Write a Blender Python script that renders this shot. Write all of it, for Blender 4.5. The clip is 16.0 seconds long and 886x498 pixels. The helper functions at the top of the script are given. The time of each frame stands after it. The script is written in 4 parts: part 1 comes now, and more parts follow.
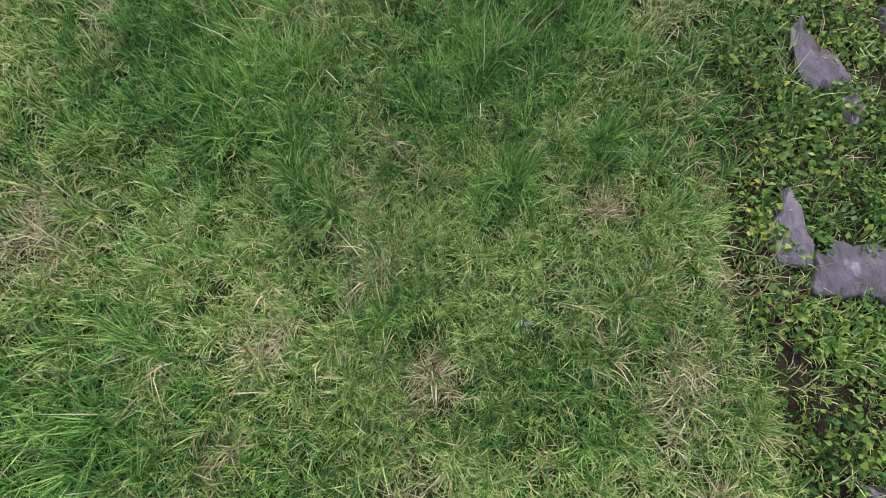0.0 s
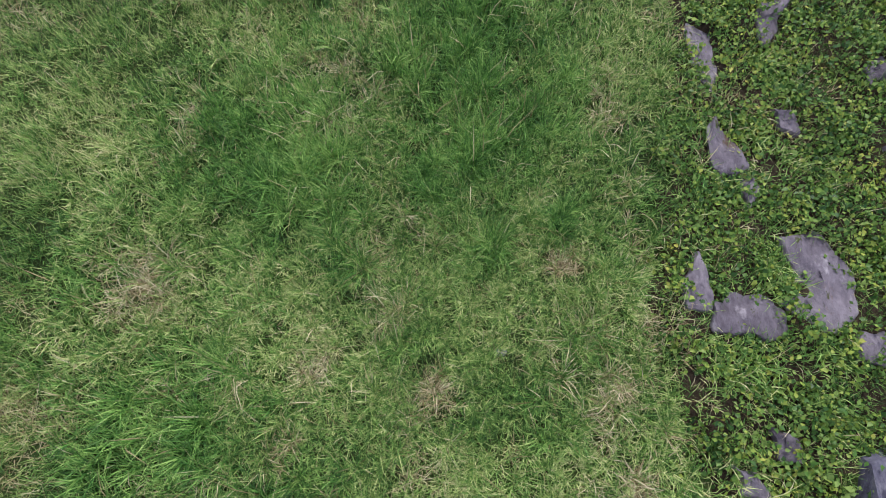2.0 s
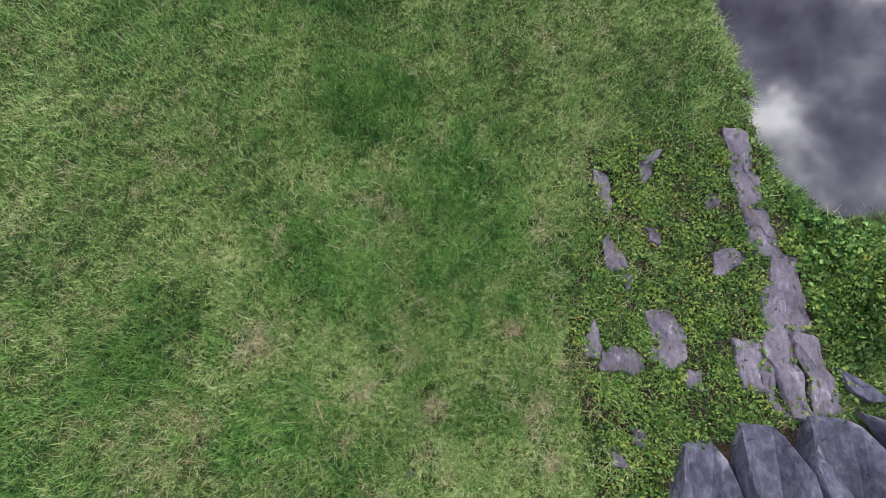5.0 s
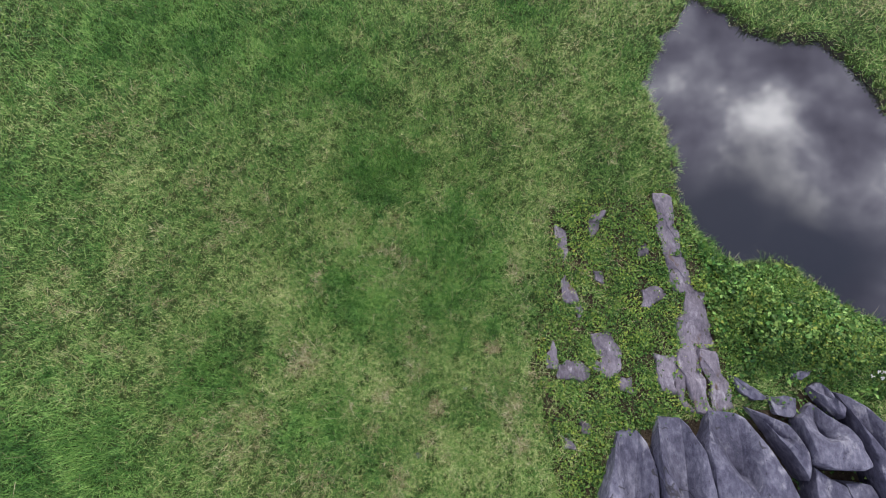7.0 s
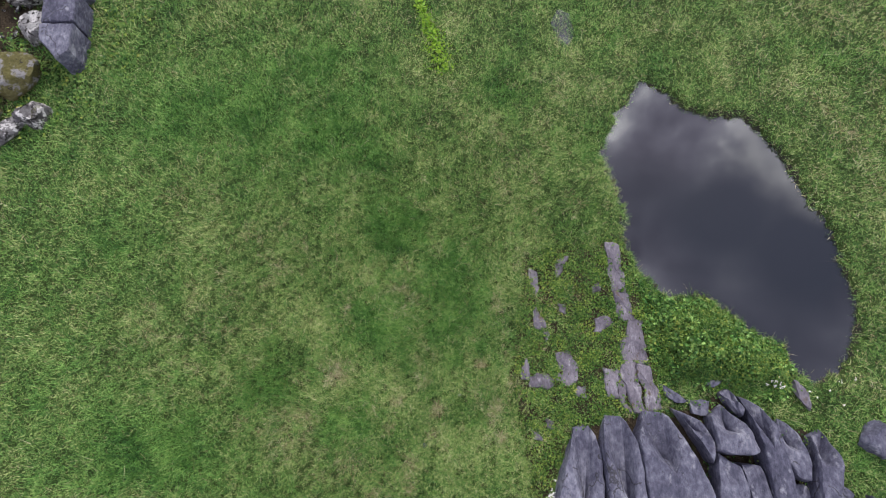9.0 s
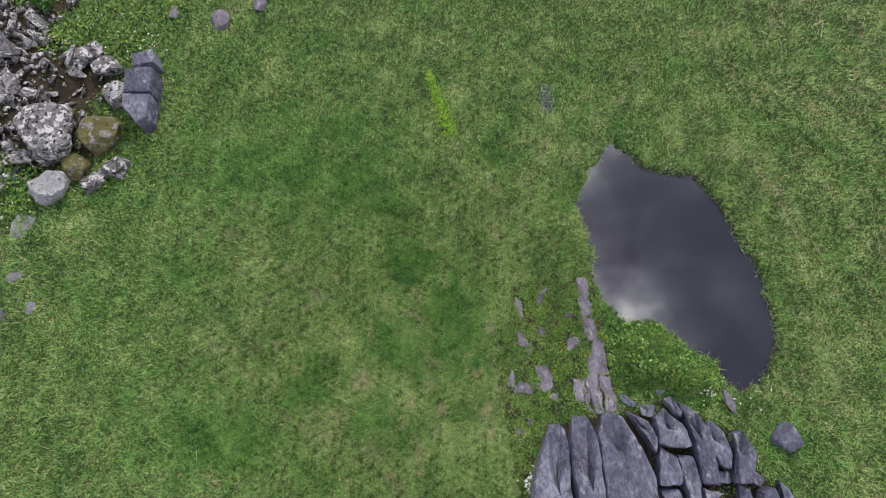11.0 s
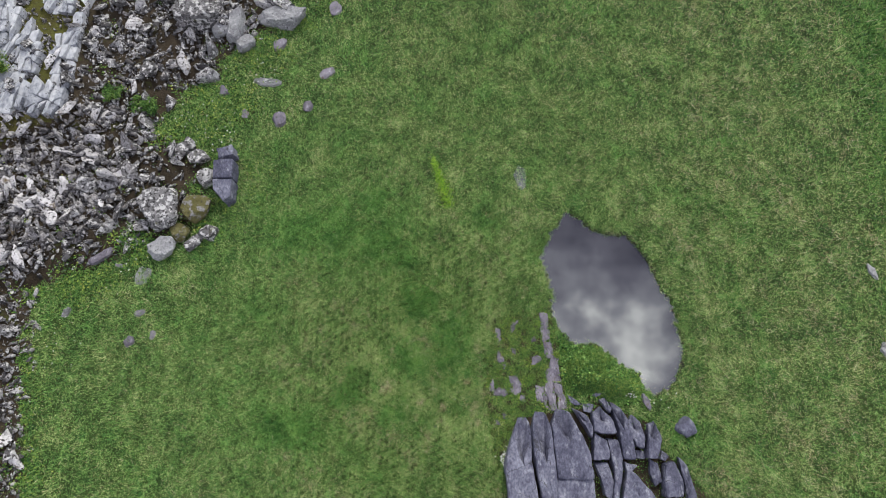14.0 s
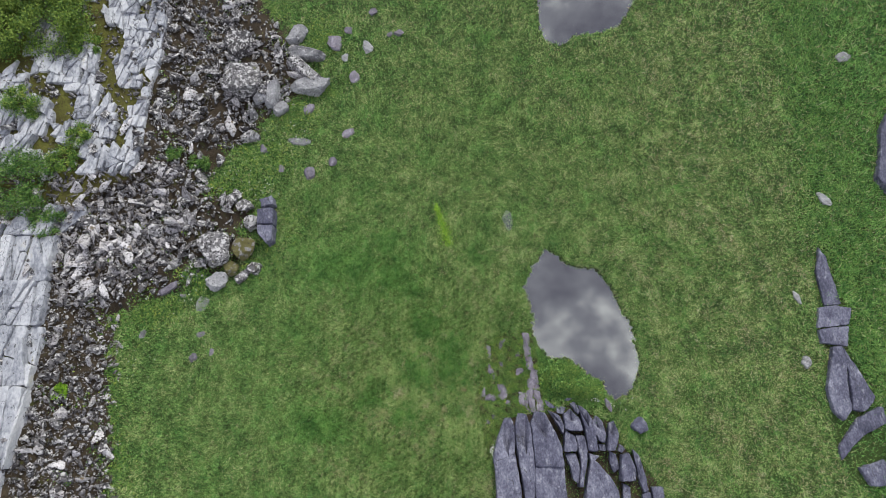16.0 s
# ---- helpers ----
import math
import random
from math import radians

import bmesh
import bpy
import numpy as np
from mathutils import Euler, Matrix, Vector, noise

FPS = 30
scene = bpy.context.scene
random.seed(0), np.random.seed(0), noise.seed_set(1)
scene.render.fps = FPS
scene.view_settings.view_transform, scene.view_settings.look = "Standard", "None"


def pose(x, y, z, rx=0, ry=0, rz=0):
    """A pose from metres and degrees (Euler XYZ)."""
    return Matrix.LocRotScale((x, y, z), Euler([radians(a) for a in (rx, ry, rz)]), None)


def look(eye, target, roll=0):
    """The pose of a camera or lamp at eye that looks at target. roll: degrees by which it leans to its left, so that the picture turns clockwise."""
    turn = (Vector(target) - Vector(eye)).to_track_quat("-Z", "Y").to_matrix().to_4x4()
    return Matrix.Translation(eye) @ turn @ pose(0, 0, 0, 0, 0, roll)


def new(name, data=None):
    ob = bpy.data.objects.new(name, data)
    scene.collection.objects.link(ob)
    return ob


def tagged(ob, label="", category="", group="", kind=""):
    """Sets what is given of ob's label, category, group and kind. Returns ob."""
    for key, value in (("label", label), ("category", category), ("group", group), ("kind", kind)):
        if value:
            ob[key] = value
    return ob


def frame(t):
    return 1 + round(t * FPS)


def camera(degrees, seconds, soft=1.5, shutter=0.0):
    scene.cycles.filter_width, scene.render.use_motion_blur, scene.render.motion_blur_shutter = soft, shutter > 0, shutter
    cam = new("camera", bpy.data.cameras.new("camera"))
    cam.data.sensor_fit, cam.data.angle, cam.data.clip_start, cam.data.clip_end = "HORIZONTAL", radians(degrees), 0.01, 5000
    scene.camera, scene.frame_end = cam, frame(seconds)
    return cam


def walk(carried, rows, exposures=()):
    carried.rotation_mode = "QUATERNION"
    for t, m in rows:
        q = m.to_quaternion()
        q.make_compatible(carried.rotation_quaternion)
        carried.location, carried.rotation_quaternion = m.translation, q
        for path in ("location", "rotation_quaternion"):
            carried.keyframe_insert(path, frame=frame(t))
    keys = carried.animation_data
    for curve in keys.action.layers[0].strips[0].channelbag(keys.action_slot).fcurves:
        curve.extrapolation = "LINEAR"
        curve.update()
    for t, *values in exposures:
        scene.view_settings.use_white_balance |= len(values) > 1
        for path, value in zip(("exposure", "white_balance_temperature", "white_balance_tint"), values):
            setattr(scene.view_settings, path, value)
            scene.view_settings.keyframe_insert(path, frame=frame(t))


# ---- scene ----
cam = camera(74.0, 16.0, soft=1.0)
PATH = [
    (0, 0.001, 0.001, 2.593, 17.83, -0.03, -0.01),
    (0.5, 0.014, -0.023, 2.786, 17.72, 0.05, 0.11),
    (1, 0.012, -0.031, 3.026, 17.71, 0.09, 0.13),
    (1.5, 0.010, -0.026, 3.305, 17.76, 0.15, 0.22),
    (2, 0.025, -0.012, 3.632, 17.77, 0.23, 0.27),
    (2.5, 0.038, 0.010, 3.990, 17.74, 0.30, 0.30),
    (3, 0.058, 0.028, 4.377, 17.70, 0.28, 0.36),
    (3.5, 0.069, 0.032, 4.766, 17.68, 0.14, 0.32),
    (4.2, 0.051, 0.005, 5.408, 17.63, -0.01, 0.27),
    (6.3, -0.020, -0.113, 7.565, 17.77, -0.58, -0.41),
    (7, -0.019, -0.148, 8.428, 17.65, -0.51, -0.43),
    (7.5, -0.023, -0.153, 9.077, 17.49, -0.47, -0.55),
    (8, -0.028, -0.151, 9.788, 17.33, -0.47, -0.73),
    (8.5, -0.020, -0.149, 10.476, 17.25, -0.44, -0.76),
    (9.2, -0.033, -0.168, 11.485, 17.24, -0.43, -0.55),
    (11.3, -0.223, -0.352, 14.740, 17.48, -0.82, 0.03),
    (12, -0.233, -0.448, 16.067, 17.43, -0.66, 0.11),
    (12.5, -0.202, -0.514, 17.073, 17.45, -0.51, 0.11),
    (13, -0.148, -0.576, 18.091, 17.51, -0.32, 0.04),
    (13.5, -0.077, -0.633, 19.167, 17.57, -0.12, 0.04),
    (14, 0.005, -0.662, 20.208, 17.58, 0.09, 0.08),
    (14.5, 0.100, -0.664, 21.363, 17.54, 0.36, 0.05),
    (15, 0.218, -0.664, 22.589, 17.52, 0.68, 0.08),
    (15.5, 0.354, -0.682, 23.880, 17.43, 0.97, 0.06),
    (16, 0.497, -0.705, 25.234, 17.40, 1.31, 0.04),
]
walk(cam, [(t, pose(x, y, z, rx, ry, rz)) for t, x, y, z, rx, ry, rz in PATH], [(0, -0.32, 6400, 12), (5, -0.30, 6350, 12), (11, -0.37, 6600, 7), (16, -0.40, 6520, 3)])

# ---------------------------------------------------------------- sky and light
SUN_AZ, SUN_EL = 15.0, 42.0          # degrees from +y towards +x, and above the horizon
world = bpy.data.worlds.new("cloudy_sky")
scene.world = world
world.use_nodes = True
wt = world.node_tree
wt.nodes.clear()


def wnode(kind, **inputs):
    n = wt.nodes.new(kind)
    for key, value in inputs.items():
        n.inputs[key].default_value = value
    return n


sky = wnode("ShaderNodeTexSky")
sky.sky_type, sky.sun_disc = "NISHITA", False
sky.sun_elevation, sky.sun_rotation = radians(SUN_EL), radians(SUN_AZ)
dim = wt.nodes.new("ShaderNodeVectorMath")
dim.operation = "SCALE"
dim.inputs["Scale"].default_value = 0.10
wt.links.new(sky.outputs[0], dim.inputs[0])
# the cloud layer: directions laid on a flat ceiling over the field
coord = wt.nodes.new("ShaderNodeTexCoord")
split = wt.nodes.new("ShaderNodeSeparateXYZ")
wt.links.new(coord.outputs["Generated"], split.inputs[0])
lift = wt.nodes.new("ShaderNodeMath")
lift.operation = "ADD"
lift.inputs[1].default_value = 0.25
top = wt.nodes.new("ShaderNodeMath")
top.operation = "MAXIMUM"
top.inputs[1].default_value = 0.0
wt.links.new(split.outputs[2], top.inputs[0])
wt.links.new(top.outputs[0], lift.inputs[0])
flat = []
for axis in (0, 1):
    div = wt.nodes.new("ShaderNodeMath")
    div.operation = "DIVIDE"
    wt.links.new(split.outputs[axis], div.inputs[0])
    wt.links.new(lift.outputs[0], div.inputs[1])
    flat.append(div)
plane = wt.nodes.new("ShaderNodeCombineXYZ")
wt.links.new(flat[0].outputs[0], plane.inputs[0])
wt.links.new(flat[1].outputs[0], plane.inputs[1])
plane.inputs[2].default_value = 3.7
puffs = wnode("ShaderNodeTexNoise", Scale=7.4, Detail=8.0, Roughness=0.54, Distortion=0.12)
wt.links.new(plane.outputs[0], puffs.inputs["Vector"])
tone = wt.nodes.new("ShaderNodeValToRGB")
tone.color_ramp.elements[0].position, tone.color_ramp.elements[0].color = 0.34, (0.34, 0.335, 0.48, 1)
tone.color_ramp.elements[1].position, tone.color_ramp.elements[1].color = 0.69, (5.6, 5.6, 5.7, 1)
mid = tone.color_ramp.elements.new(0.465)
mid.color = (0.86, 0.86, 1.12, 1)
mid = tone.color_ramp.elements.new(0.56)
mid.color = (1.70, 1.72, 2.02, 1)
wt.links.new(puffs.outputs[0], tone.inputs[0])
holes = wnode("ShaderNodeTexNoise", Scale=1.3, Detail=3.0, Roughness=0.5)
wt.links.new(plane.outputs[0], holes.inputs["Vector"])
cover = wt.nodes.new("ShaderNodeMapRange")
cover.inputs[1].default_value, cover.inputs[2].default_value = 0.33, 0.41
wt.links.new(holes.outputs[0], cover.inputs[0])
blend = wt.nodes.new("ShaderNodeMix")
blend.data_type = "RGBA"
wt.links.new(cover.outputs[0], blend.inputs[0])
wt.links.new(dim.outputs[0], blend.inputs[6])
wt.links.new(tone.outputs[0], blend.inputs[7])
back = wnode("ShaderNodeBackground", Strength=0.82)
wt.links.new(blend.outputs[2], back.inputs[0])
wout = wt.nodes.new("ShaderNodeOutputWorld")
wt.links.new(back.outputs[0], wout.inputs[0])

sun = new("sun", bpy.data.lights.new("sun", "SUN"))
sun.data.energy, sun.data.angle, sun.data.color = 3.3, radians(7), (1.0, 0.96, 0.88)
az, el = radians(SUN_AZ), radians(SUN_EL)
sun.matrix_world = look((60 * math.sin(az) * math.cos(el), 60 * math.cos(az) * math.cos(el), 60 * math.sin(el)), (0, 0, 0))


# ---------------------------------------------------------------- materials
def material(name, stops, scale=3.0, fine=60.0, mix=0.4, island=0.0, rough=0.9, bump=0.3, bump_scale=40.0, depth=0.01, spots=(), random_object=0.0, stretch=(1, 1, 1), cracks=0.0, gain=1.0):
    """Colours from a ramp over coarse and fine noise in metres, pieces set apart by island or object, then spots of other colours."""
    m = bpy.data.materials.new(name)
    m.use_nodes = True
    t = m.node_tree
    bsdf = t.nodes["Principled BSDF"]
    bsdf.inputs["Roughness"].default_value = rough
    bsdf.inputs["Specular IOR Level"].default_value = 0.25
    geo = t.nodes.new("ShaderNodeNewGeometry")
    where = t.nodes.new("ShaderNodeVectorMath")
    where.operation = "MULTIPLY"
    where.inputs[1].default_value = stretch
    t.links.new(geo.outputs["Position"], where.inputs[0])

    def grain(s, detail=4.0, rgh=0.6):
        n = t.nodes.new("ShaderNodeTexNoise")
        n.inputs["Scale"].default_value, n.inputs["Detail"].default_value, n.inputs["Roughness"].default_value = s, detail, rgh
        t.links.new(where.outputs[0], n.inputs["Vector"])
        return n.outputs[0]

    def calc(op, a, b):
        n = t.nodes.new("ShaderNodeMath")
        n.operation = op
        for socket, value in zip(n.inputs, (a, b)):
            if isinstance(value, (int, float)):
                socket.default_value = value
            else:
                t.links.new(value, socket)
        return n.outputs[0]

    value = calc("ADD", calc("MULTIPLY", grain(scale), 1 - mix), calc("MULTIPLY", grain(fine), mix))
    if gain != 1:
        value = calc("ADD", calc("MULTIPLY", calc("SUBTRACT", value, 0.5), gain), 0.5)
    if island:
        value = calc("ADD", value, calc("MULTIPLY", calc("SUBTRACT", geo.outputs["Random Per Island"], 0.5), island))
    if random_object:
        info = t.nodes.new("ShaderNodeObjectInfo")
        value = calc("ADD", value, calc("MULTIPLY", calc("SUBTRACT", info.outputs["Random"], 0.5), random_object))
    ramp = t.nodes.new("ShaderNodeValToRGB")
    ramp.color_ramp.elements[0].position, ramp.color_ramp.elements[0].color = stops[0][0], (*stops[0][1], 1)
    ramp.color_ramp.elements[1].position, ramp.color_ramp.elements[1].color = stops[-1][0], (*stops[-1][1], 1)
    for at, colour in stops[1:-1]:
        ramp.color_ramp.elements.new(at).color = (*colour, 1)
    t.links.new(value, ramp.inputs[0])
    colour = ramp.outputs[0]
    for s, low, high, tint in spots:
        edge = t.nodes.new("ShaderNodeMapRange")
        edge.inputs[1].default_value, edge.inputs[2].default_value = low, high
        t.links.new(grain(s, 5.0, 0.65), edge.inputs[0])
        over = t.nodes.new("ShaderNodeMix")
        over.data_type = "RGBA"
        t.links.new(edge.outputs[0], over.inputs[0])
        t.links.new(colour, over.inputs[6])
        over.inputs[7].default_value = (*tint, 1)
        colour = over.outputs[2]
    if cracks:
        cell = t.nodes.new("ShaderNodeTexVoronoi")
        cell.feature = "DISTANCE_TO_EDGE"
        cell.inputs["Scale"].default_value = cracks
        warp = t.nodes.new("ShaderNodeVectorMath")
        warp.operation = "MULTIPLY_ADD"
        wobble = t.nodes.new("ShaderNodeTexNoise")
        wobble.inputs["Scale"].default_value, wobble.inputs["Detail"].default_value = cracks * 2.5, 4.0
        t.links.new(geo.outputs["Position"], wobble.inputs["Vector"])
        t.links.new(wobble.outputs[1], warp.inputs[0])
        warp.inputs[1].default_value = (0.5 / cracks,) * 3
        t.links.new(geo.outputs["Position"], warp.inputs[2])
        t.links.new(warp.outputs[0], cell.inputs["Vector"])
        line = t.nodes.new("ShaderNodeMapRange")
        line.inputs[1].default_value, line.inputs[2].default_value = 0.004 * cracks, 0.014 * cracks
        line.inputs[3].default_value, line.inputs[4].default_value = 0.75, 0.0
        t.links.new(cell.outputs["Distance"], line.inputs[0])
        here = calc("MULTIPLY", line.outputs[0], calc("GREATER_THAN", grain(cracks * 0.9, 2.0), 0.55))
        over = t.nodes.new("ShaderNodeMix")
        over.data_type = "RGBA"
        t.links.new(here, over.inputs[0])
        t.links.new(colour, over.inputs[6])
        over.inputs[7].default_value = (0.035, 0.033, 0.035, 1)
        colour = over.outputs[2]
    t.links.new(colour, bsdf.inputs["Base Color"])
    if bump:
        b = t.nodes.new("ShaderNodeBump")
        b.inputs["Strength"].default_value, b.inputs["Distance"].default_value = bump, depth
        t.links.new(grain(bump_scale, 6.0, 0.65), b.inputs["Height"])
        t.links.new(b.outputs[0], bsdf.inputs["Normal"])
    return m


M_TURF = material("turf", [(0.32, (0.012, 0.019, 0.006)), (0.46, (0.028, 0.052, 0.011)), (0.58, (0.052, 0.080, 0.019)), (0.70, (0.10, 0.110, 0.035))],
                  scale=0.9, fine=40, mix=0.55, bump=0.8, bump_scale=35, depth=0.04)
M_SOIL = material("scree_soil", [(0.3, (0.018, 0.014, 0.010)), (0.5, (0.048, 0.035, 0.022)), (0.7, (0.11, 0.085, 0.055))],
                  scale=1.2, fine=25, mix=0.5, bump=0.9, bump_scale=18, depth=0.08, spots=[(1.3, 0.58, 0.66, (0.060, 0.062, 0.018))])
M_MUD = material("pond_mud", [(0.3, (0.018, 0.017, 0.016)), (0.7, (0.05, 0.045, 0.035))], scale=2, fine=20, bump=0.3)
M_BLADE = material("meadow_grass", [(0.10, (0.021, 0.068, 0.016)), (0.34, (0.082, 0.190, 0.038)), (0.52, (0.188, 0.345, 0.078)), (0.68, (0.360, 0.490, 0.148)), (0.90, (0.63, 0.64, 0.32))],
                   scale=0.9, fine=22.0, mix=0.58, island=0.55, gain=2.5, rough=0.5, bump=0)
M_LUSH = material("lush_grass", [(0.12, (0.020, 0.074, 0.018)), (0.36, (0.064, 0.186, 0.037)), (0.56, (0.146, 0.325, 0.068)), (0.84, (0.35, 0.55, 0.155))],
                  scale=1.4, fine=20, mix=0.55, island=0.55, gain=2.2, rough=0.45, bump=0)
M_STRAW = material("dry_grass", [(0.22, (0.17, 0.13, 0.055)), (0.5, (0.40, 0.34, 0.19)), (0.8, (0.68, 0.62, 0.42))],
                   scale=1.5, fine=12, mix=0.4, island=0.6, rough=0.7, bump=0)
M_LEAF = material("bramble_leaf", [(0.14, (0.018, 0.058, 0.012)), (0.36, (0.066, 0.150, 0.024)), (0.54, (0.140, 0.245, 0.040)), (0.74, (0.270, 0.350, 0.062)), (0.92, (0.44, 0.43, 0.09))],
                  scale=1.6, fine=9, mix=0.5, island=0.55, gain=1.5, rough=0.45, bump=0, spots=[(1.4, 0.66, 0.75, (0.15, 0.09, 0.03))])
M_WEED = material("herb_leaf", [(0.18, (0.018, 0.066, 0.014)), (0.46, (0.070, 0.165, 0.030)), (0.78, (0.20, 0.30, 0.070))],
                  scale=1.6, fine=9, mix=0.5, island=0.55, gain=1.4, rough=0.5, bump=0)
M_BRIGHT = material("bright_leaf", [(0.25, (0.10, 0.24, 0.012)), (0.7, (0.28, 0.46, 0.035))], scale=2, fine=9, island=0.4, rough=0.5, bump=0)
M_NEEDLE = material("dark_foliage", [(0.20, (0.020, 0.055, 0.012)), (0.42, (0.085, 0.160, 0.026)), (0.60, (0.19, 0.28, 0.045)), (0.85, (0.36, 0.44, 0.09))], scale=1.2, fine=6, mix=0.5, gain=1.5, island=0.4, rough=0.6, bump=0)
M_PETAL = material("white_petal", [(0.3, (0.6, 0.6, 0.55)), (0.7, (0.8, 0.8, 0.76))], bump=0, rough=0.6)
M_ROCK = material("grey_limestone", [(0.30, (0.042, 0.042, 0.066)), (0.45, (0.088, 0.087, 0.130)), (0.56, (0.145, 0.144, 0.196)), (0.72, (0.27, 0.27, 0.335))],
                  scale=2.0, fine=15, mix=0.46, rough=0.72, bump=0.8, bump_scale=15, depth=0.035, random_object=0.14, stretch=(1, 0.6, 1), gain=1.2, cracks=1.1,
                  spots=[(4.5, 0.57, 0.74, (0.40, 0.40, 0.45)), (22.0, 0.63, 0.69, (0.050, 0.050, 0.066)), (2.6, 0.70, 0.78, (0.10, 0.105, 0.04))])
M_BOULDER = material("boulder_limestone", [(0.28, (0.095, 0.093, 0.100)), (0.45, (0.215, 0.212, 0.225)), (0.60, (0.345, 0.34, 0.35)), (0.75, (0.50, 0.49, 0.50))],
                  scale=2.4, fine=13, mix=0.5, rough=0.82, bump=0.9, bump_scale=14, depth=0.04, random_object=0.16,
                  spots=[(6.0, 0.58, 0.63, (0.47, 0.46, 0.47)), (9.0, 0.61, 0.66, (0.055, 0.053, 0.055)), (2.2, 0.68, 0.76, (0.11, 0.11, 0.04))])
M_SLAB = material("worn_limestone", [(0.30, (0.085, 0.074, 0.094)), (0.5, (0.168, 0.150, 0.184)), (0.7, (0.29, 0.265, 0.31))],
                  scale=4, fine=30, mix=0.5, rough=0.7, bump=0.9, bump_scale=26, depth=0.018, random_object=0.12, stretch=(1, 0.55, 1),
                  spots=[(8.0, 0.58, 0.70, (0.36, 0.34, 0.38)), (6.0, 0.60, 0.68, (0.12, 0.085, 0.065)), (14.0, 0.62, 0.68, (0.06, 0.07, 0.022))])
M_PALE = material("pale_limestone", [(0.26, (0.11, 0.114, 0.135)), (0.40, (0.30, 0.308, 0.345)), (0.54, (0.48, 0.485, 0.52)), (0.74, (0.68, 0.675, 0.69))],
                  scale=1.1, fine=9, mix=0.5, rough=0.85, bump=1.0, bump_scale=9, depth=0.07, random_object=0.22, cracks=1.5, stretch=(1, 0.6, 1), gain=1.25,
                  spots=[(4.5, 0.61, 0.66, (0.11, 0.11, 0.12)), (1.1, 0.64, 0.74, (0.46, 0.42, 0.30)), (2.0, 0.68, 0.76, (0.14, 0.13, 0.04))])
M_SCREE = material("scree_limestone", [(0.20, (0.060, 0.055, 0.056)), (0.38, (0.22, 0.205, 0.21)), (0.52, (0.44, 0.42, 0.425)), (0.70, (0.70, 0.67, 0.68))],
                   scale=1.6, fine=13, mix=0.5, island=0.30, rough=0.9, bump=0.8, bump_scale=18, depth=0.04, random_object=0.25, gain=1.3,
                   spots=[(9.0, 0.555, 0.60, (0.050, 0.043, 0.042)), (2.2, 0.62, 0.70, (0.16, 0.12, 0.07))])
M_LICHEN = material("lichened_limestone", [(0.25, (0.050, 0.046, 0.048)), (0.45, (0.125, 0.118, 0.122)), (0.60, (0.24, 0.23, 0.235)), (0.75, (0.42, 0.41, 0.41))],
                    scale=2.2, fine=12, mix=0.5, island=0.20, rough=0.88, bump=0.9, bump_scale=15, depth=0.05, random_object=0.16,
                    spots=[(5.5, 0.52, 0.56, (0.58, 0.56, 0.56)), (9.0, 0.54, 0.58, (0.030, 0.027, 0.027)), (2.0, 0.63, 0.72, (0.10, 0.10, 0.03))])
M_HEATH = material("mossy_ground", [(0.30, (0.030, 0.028, 0.012)), (0.46, (0.085, 0.075, 0.022)), (0.58, (0.125, 0.130, 0.026)), (0.72, (0.22, 0.17, 0.055))],
                   scale=1.1, fine=16, mix=0.5, bump=1.0, bump_scale=16, depth=0.08)
M_MOSS = material("mossy_limestone", [(0.3, (0.060, 0.055, 0.020)), (0.5, (0.110, 0.100, 0.035)), (0.7, (0.20, 0.185, 0.10))],
                  scale=3, fine=18, mix=0.5, bump=0.7, bump_scale=25, depth=0.02, spots=[(5.0, 0.54, 0.62, (0.24, 0.23, 0.235)), (11.0, 0.58, 0.64, (0.04, 0.036, 0.03))])
M_BARK = material("bark", [(0.3, (0.05, 0.04, 0.03)), (0.7, (0.14, 0.11, 0.085))], scale=8, fine=40)

M_WATER = bpy.data.materials.new("still_water")
M_WATER.use_nodes = True
wb = M_WATER.node_tree.nodes["Principled BSDF"]
wb.inputs["Base Color"].default_value = (0.022, 0.021, 0.026, 1)
wb.inputs["Roughness"].default_value = 0.03
wb.inputs["IOR"].default_value = 2.3
ripple = M_WATER.node_tree.nodes.new("ShaderNodeTexNoise")
ripple.inputs["Scale"].default_value, ripple.inputs["Detail"].default_value = 1.6, 2.0
rb = M_WATER.node_tree.nodes.new("ShaderNodeBump")
rb.inputs["Strength"].default_value, rb.inputs["Distance"].default_value = 0.02, 0.01
M_WATER.node_tree.links.new(ripple.outputs[0], rb.inputs["Height"])
M_WATER.node_tree.links.new(rb.outputs[0], wb.inputs["Normal"])


# ---------------------------------------------------------------- plan of the field
POND = [(4.45, 7.25), (4.9, 7.05), (5.45, 6.55), (5.95, 6.38), (6.75, 6.36), (7.05, 5.8), (7.42, 5.35), (7.72, 4.4), (8.08, 3.65), (8.12, 2.9), (8.30, 2.3),
        (8.1, 1.45), (7.62, 0.80), (7.1, 0.60), (6.72, 0.80), (6.56, 1.40), (6.0, 1.68), (5.5, 2.12), (5.2, 2.32), (4.45, 2.25), (3.95, 2.78), (3.70, 3.5), (3.75, 4.1), (3.42, 5.4), (3.75, 6.2)]
POND_FAR = [(4.75, 20.8), (4.74, 18.9), (5.15, 18.2), (5.8, 17.9), (6.6, 18.5), (7.6, 18.6), (8.8, 18.9), (9.4, 19.8), (9.9, 20.8), (10.2, 22.5), (8.5, 24.5), (5.8, 24.2), (4.3, 22.6)]
PUDDLE = [(2.70, 8.1), (2.95, 8.0), (3.1, 8.4), (3.05, 8.9), (2.8, 9.05), (2.62, 8.7)]
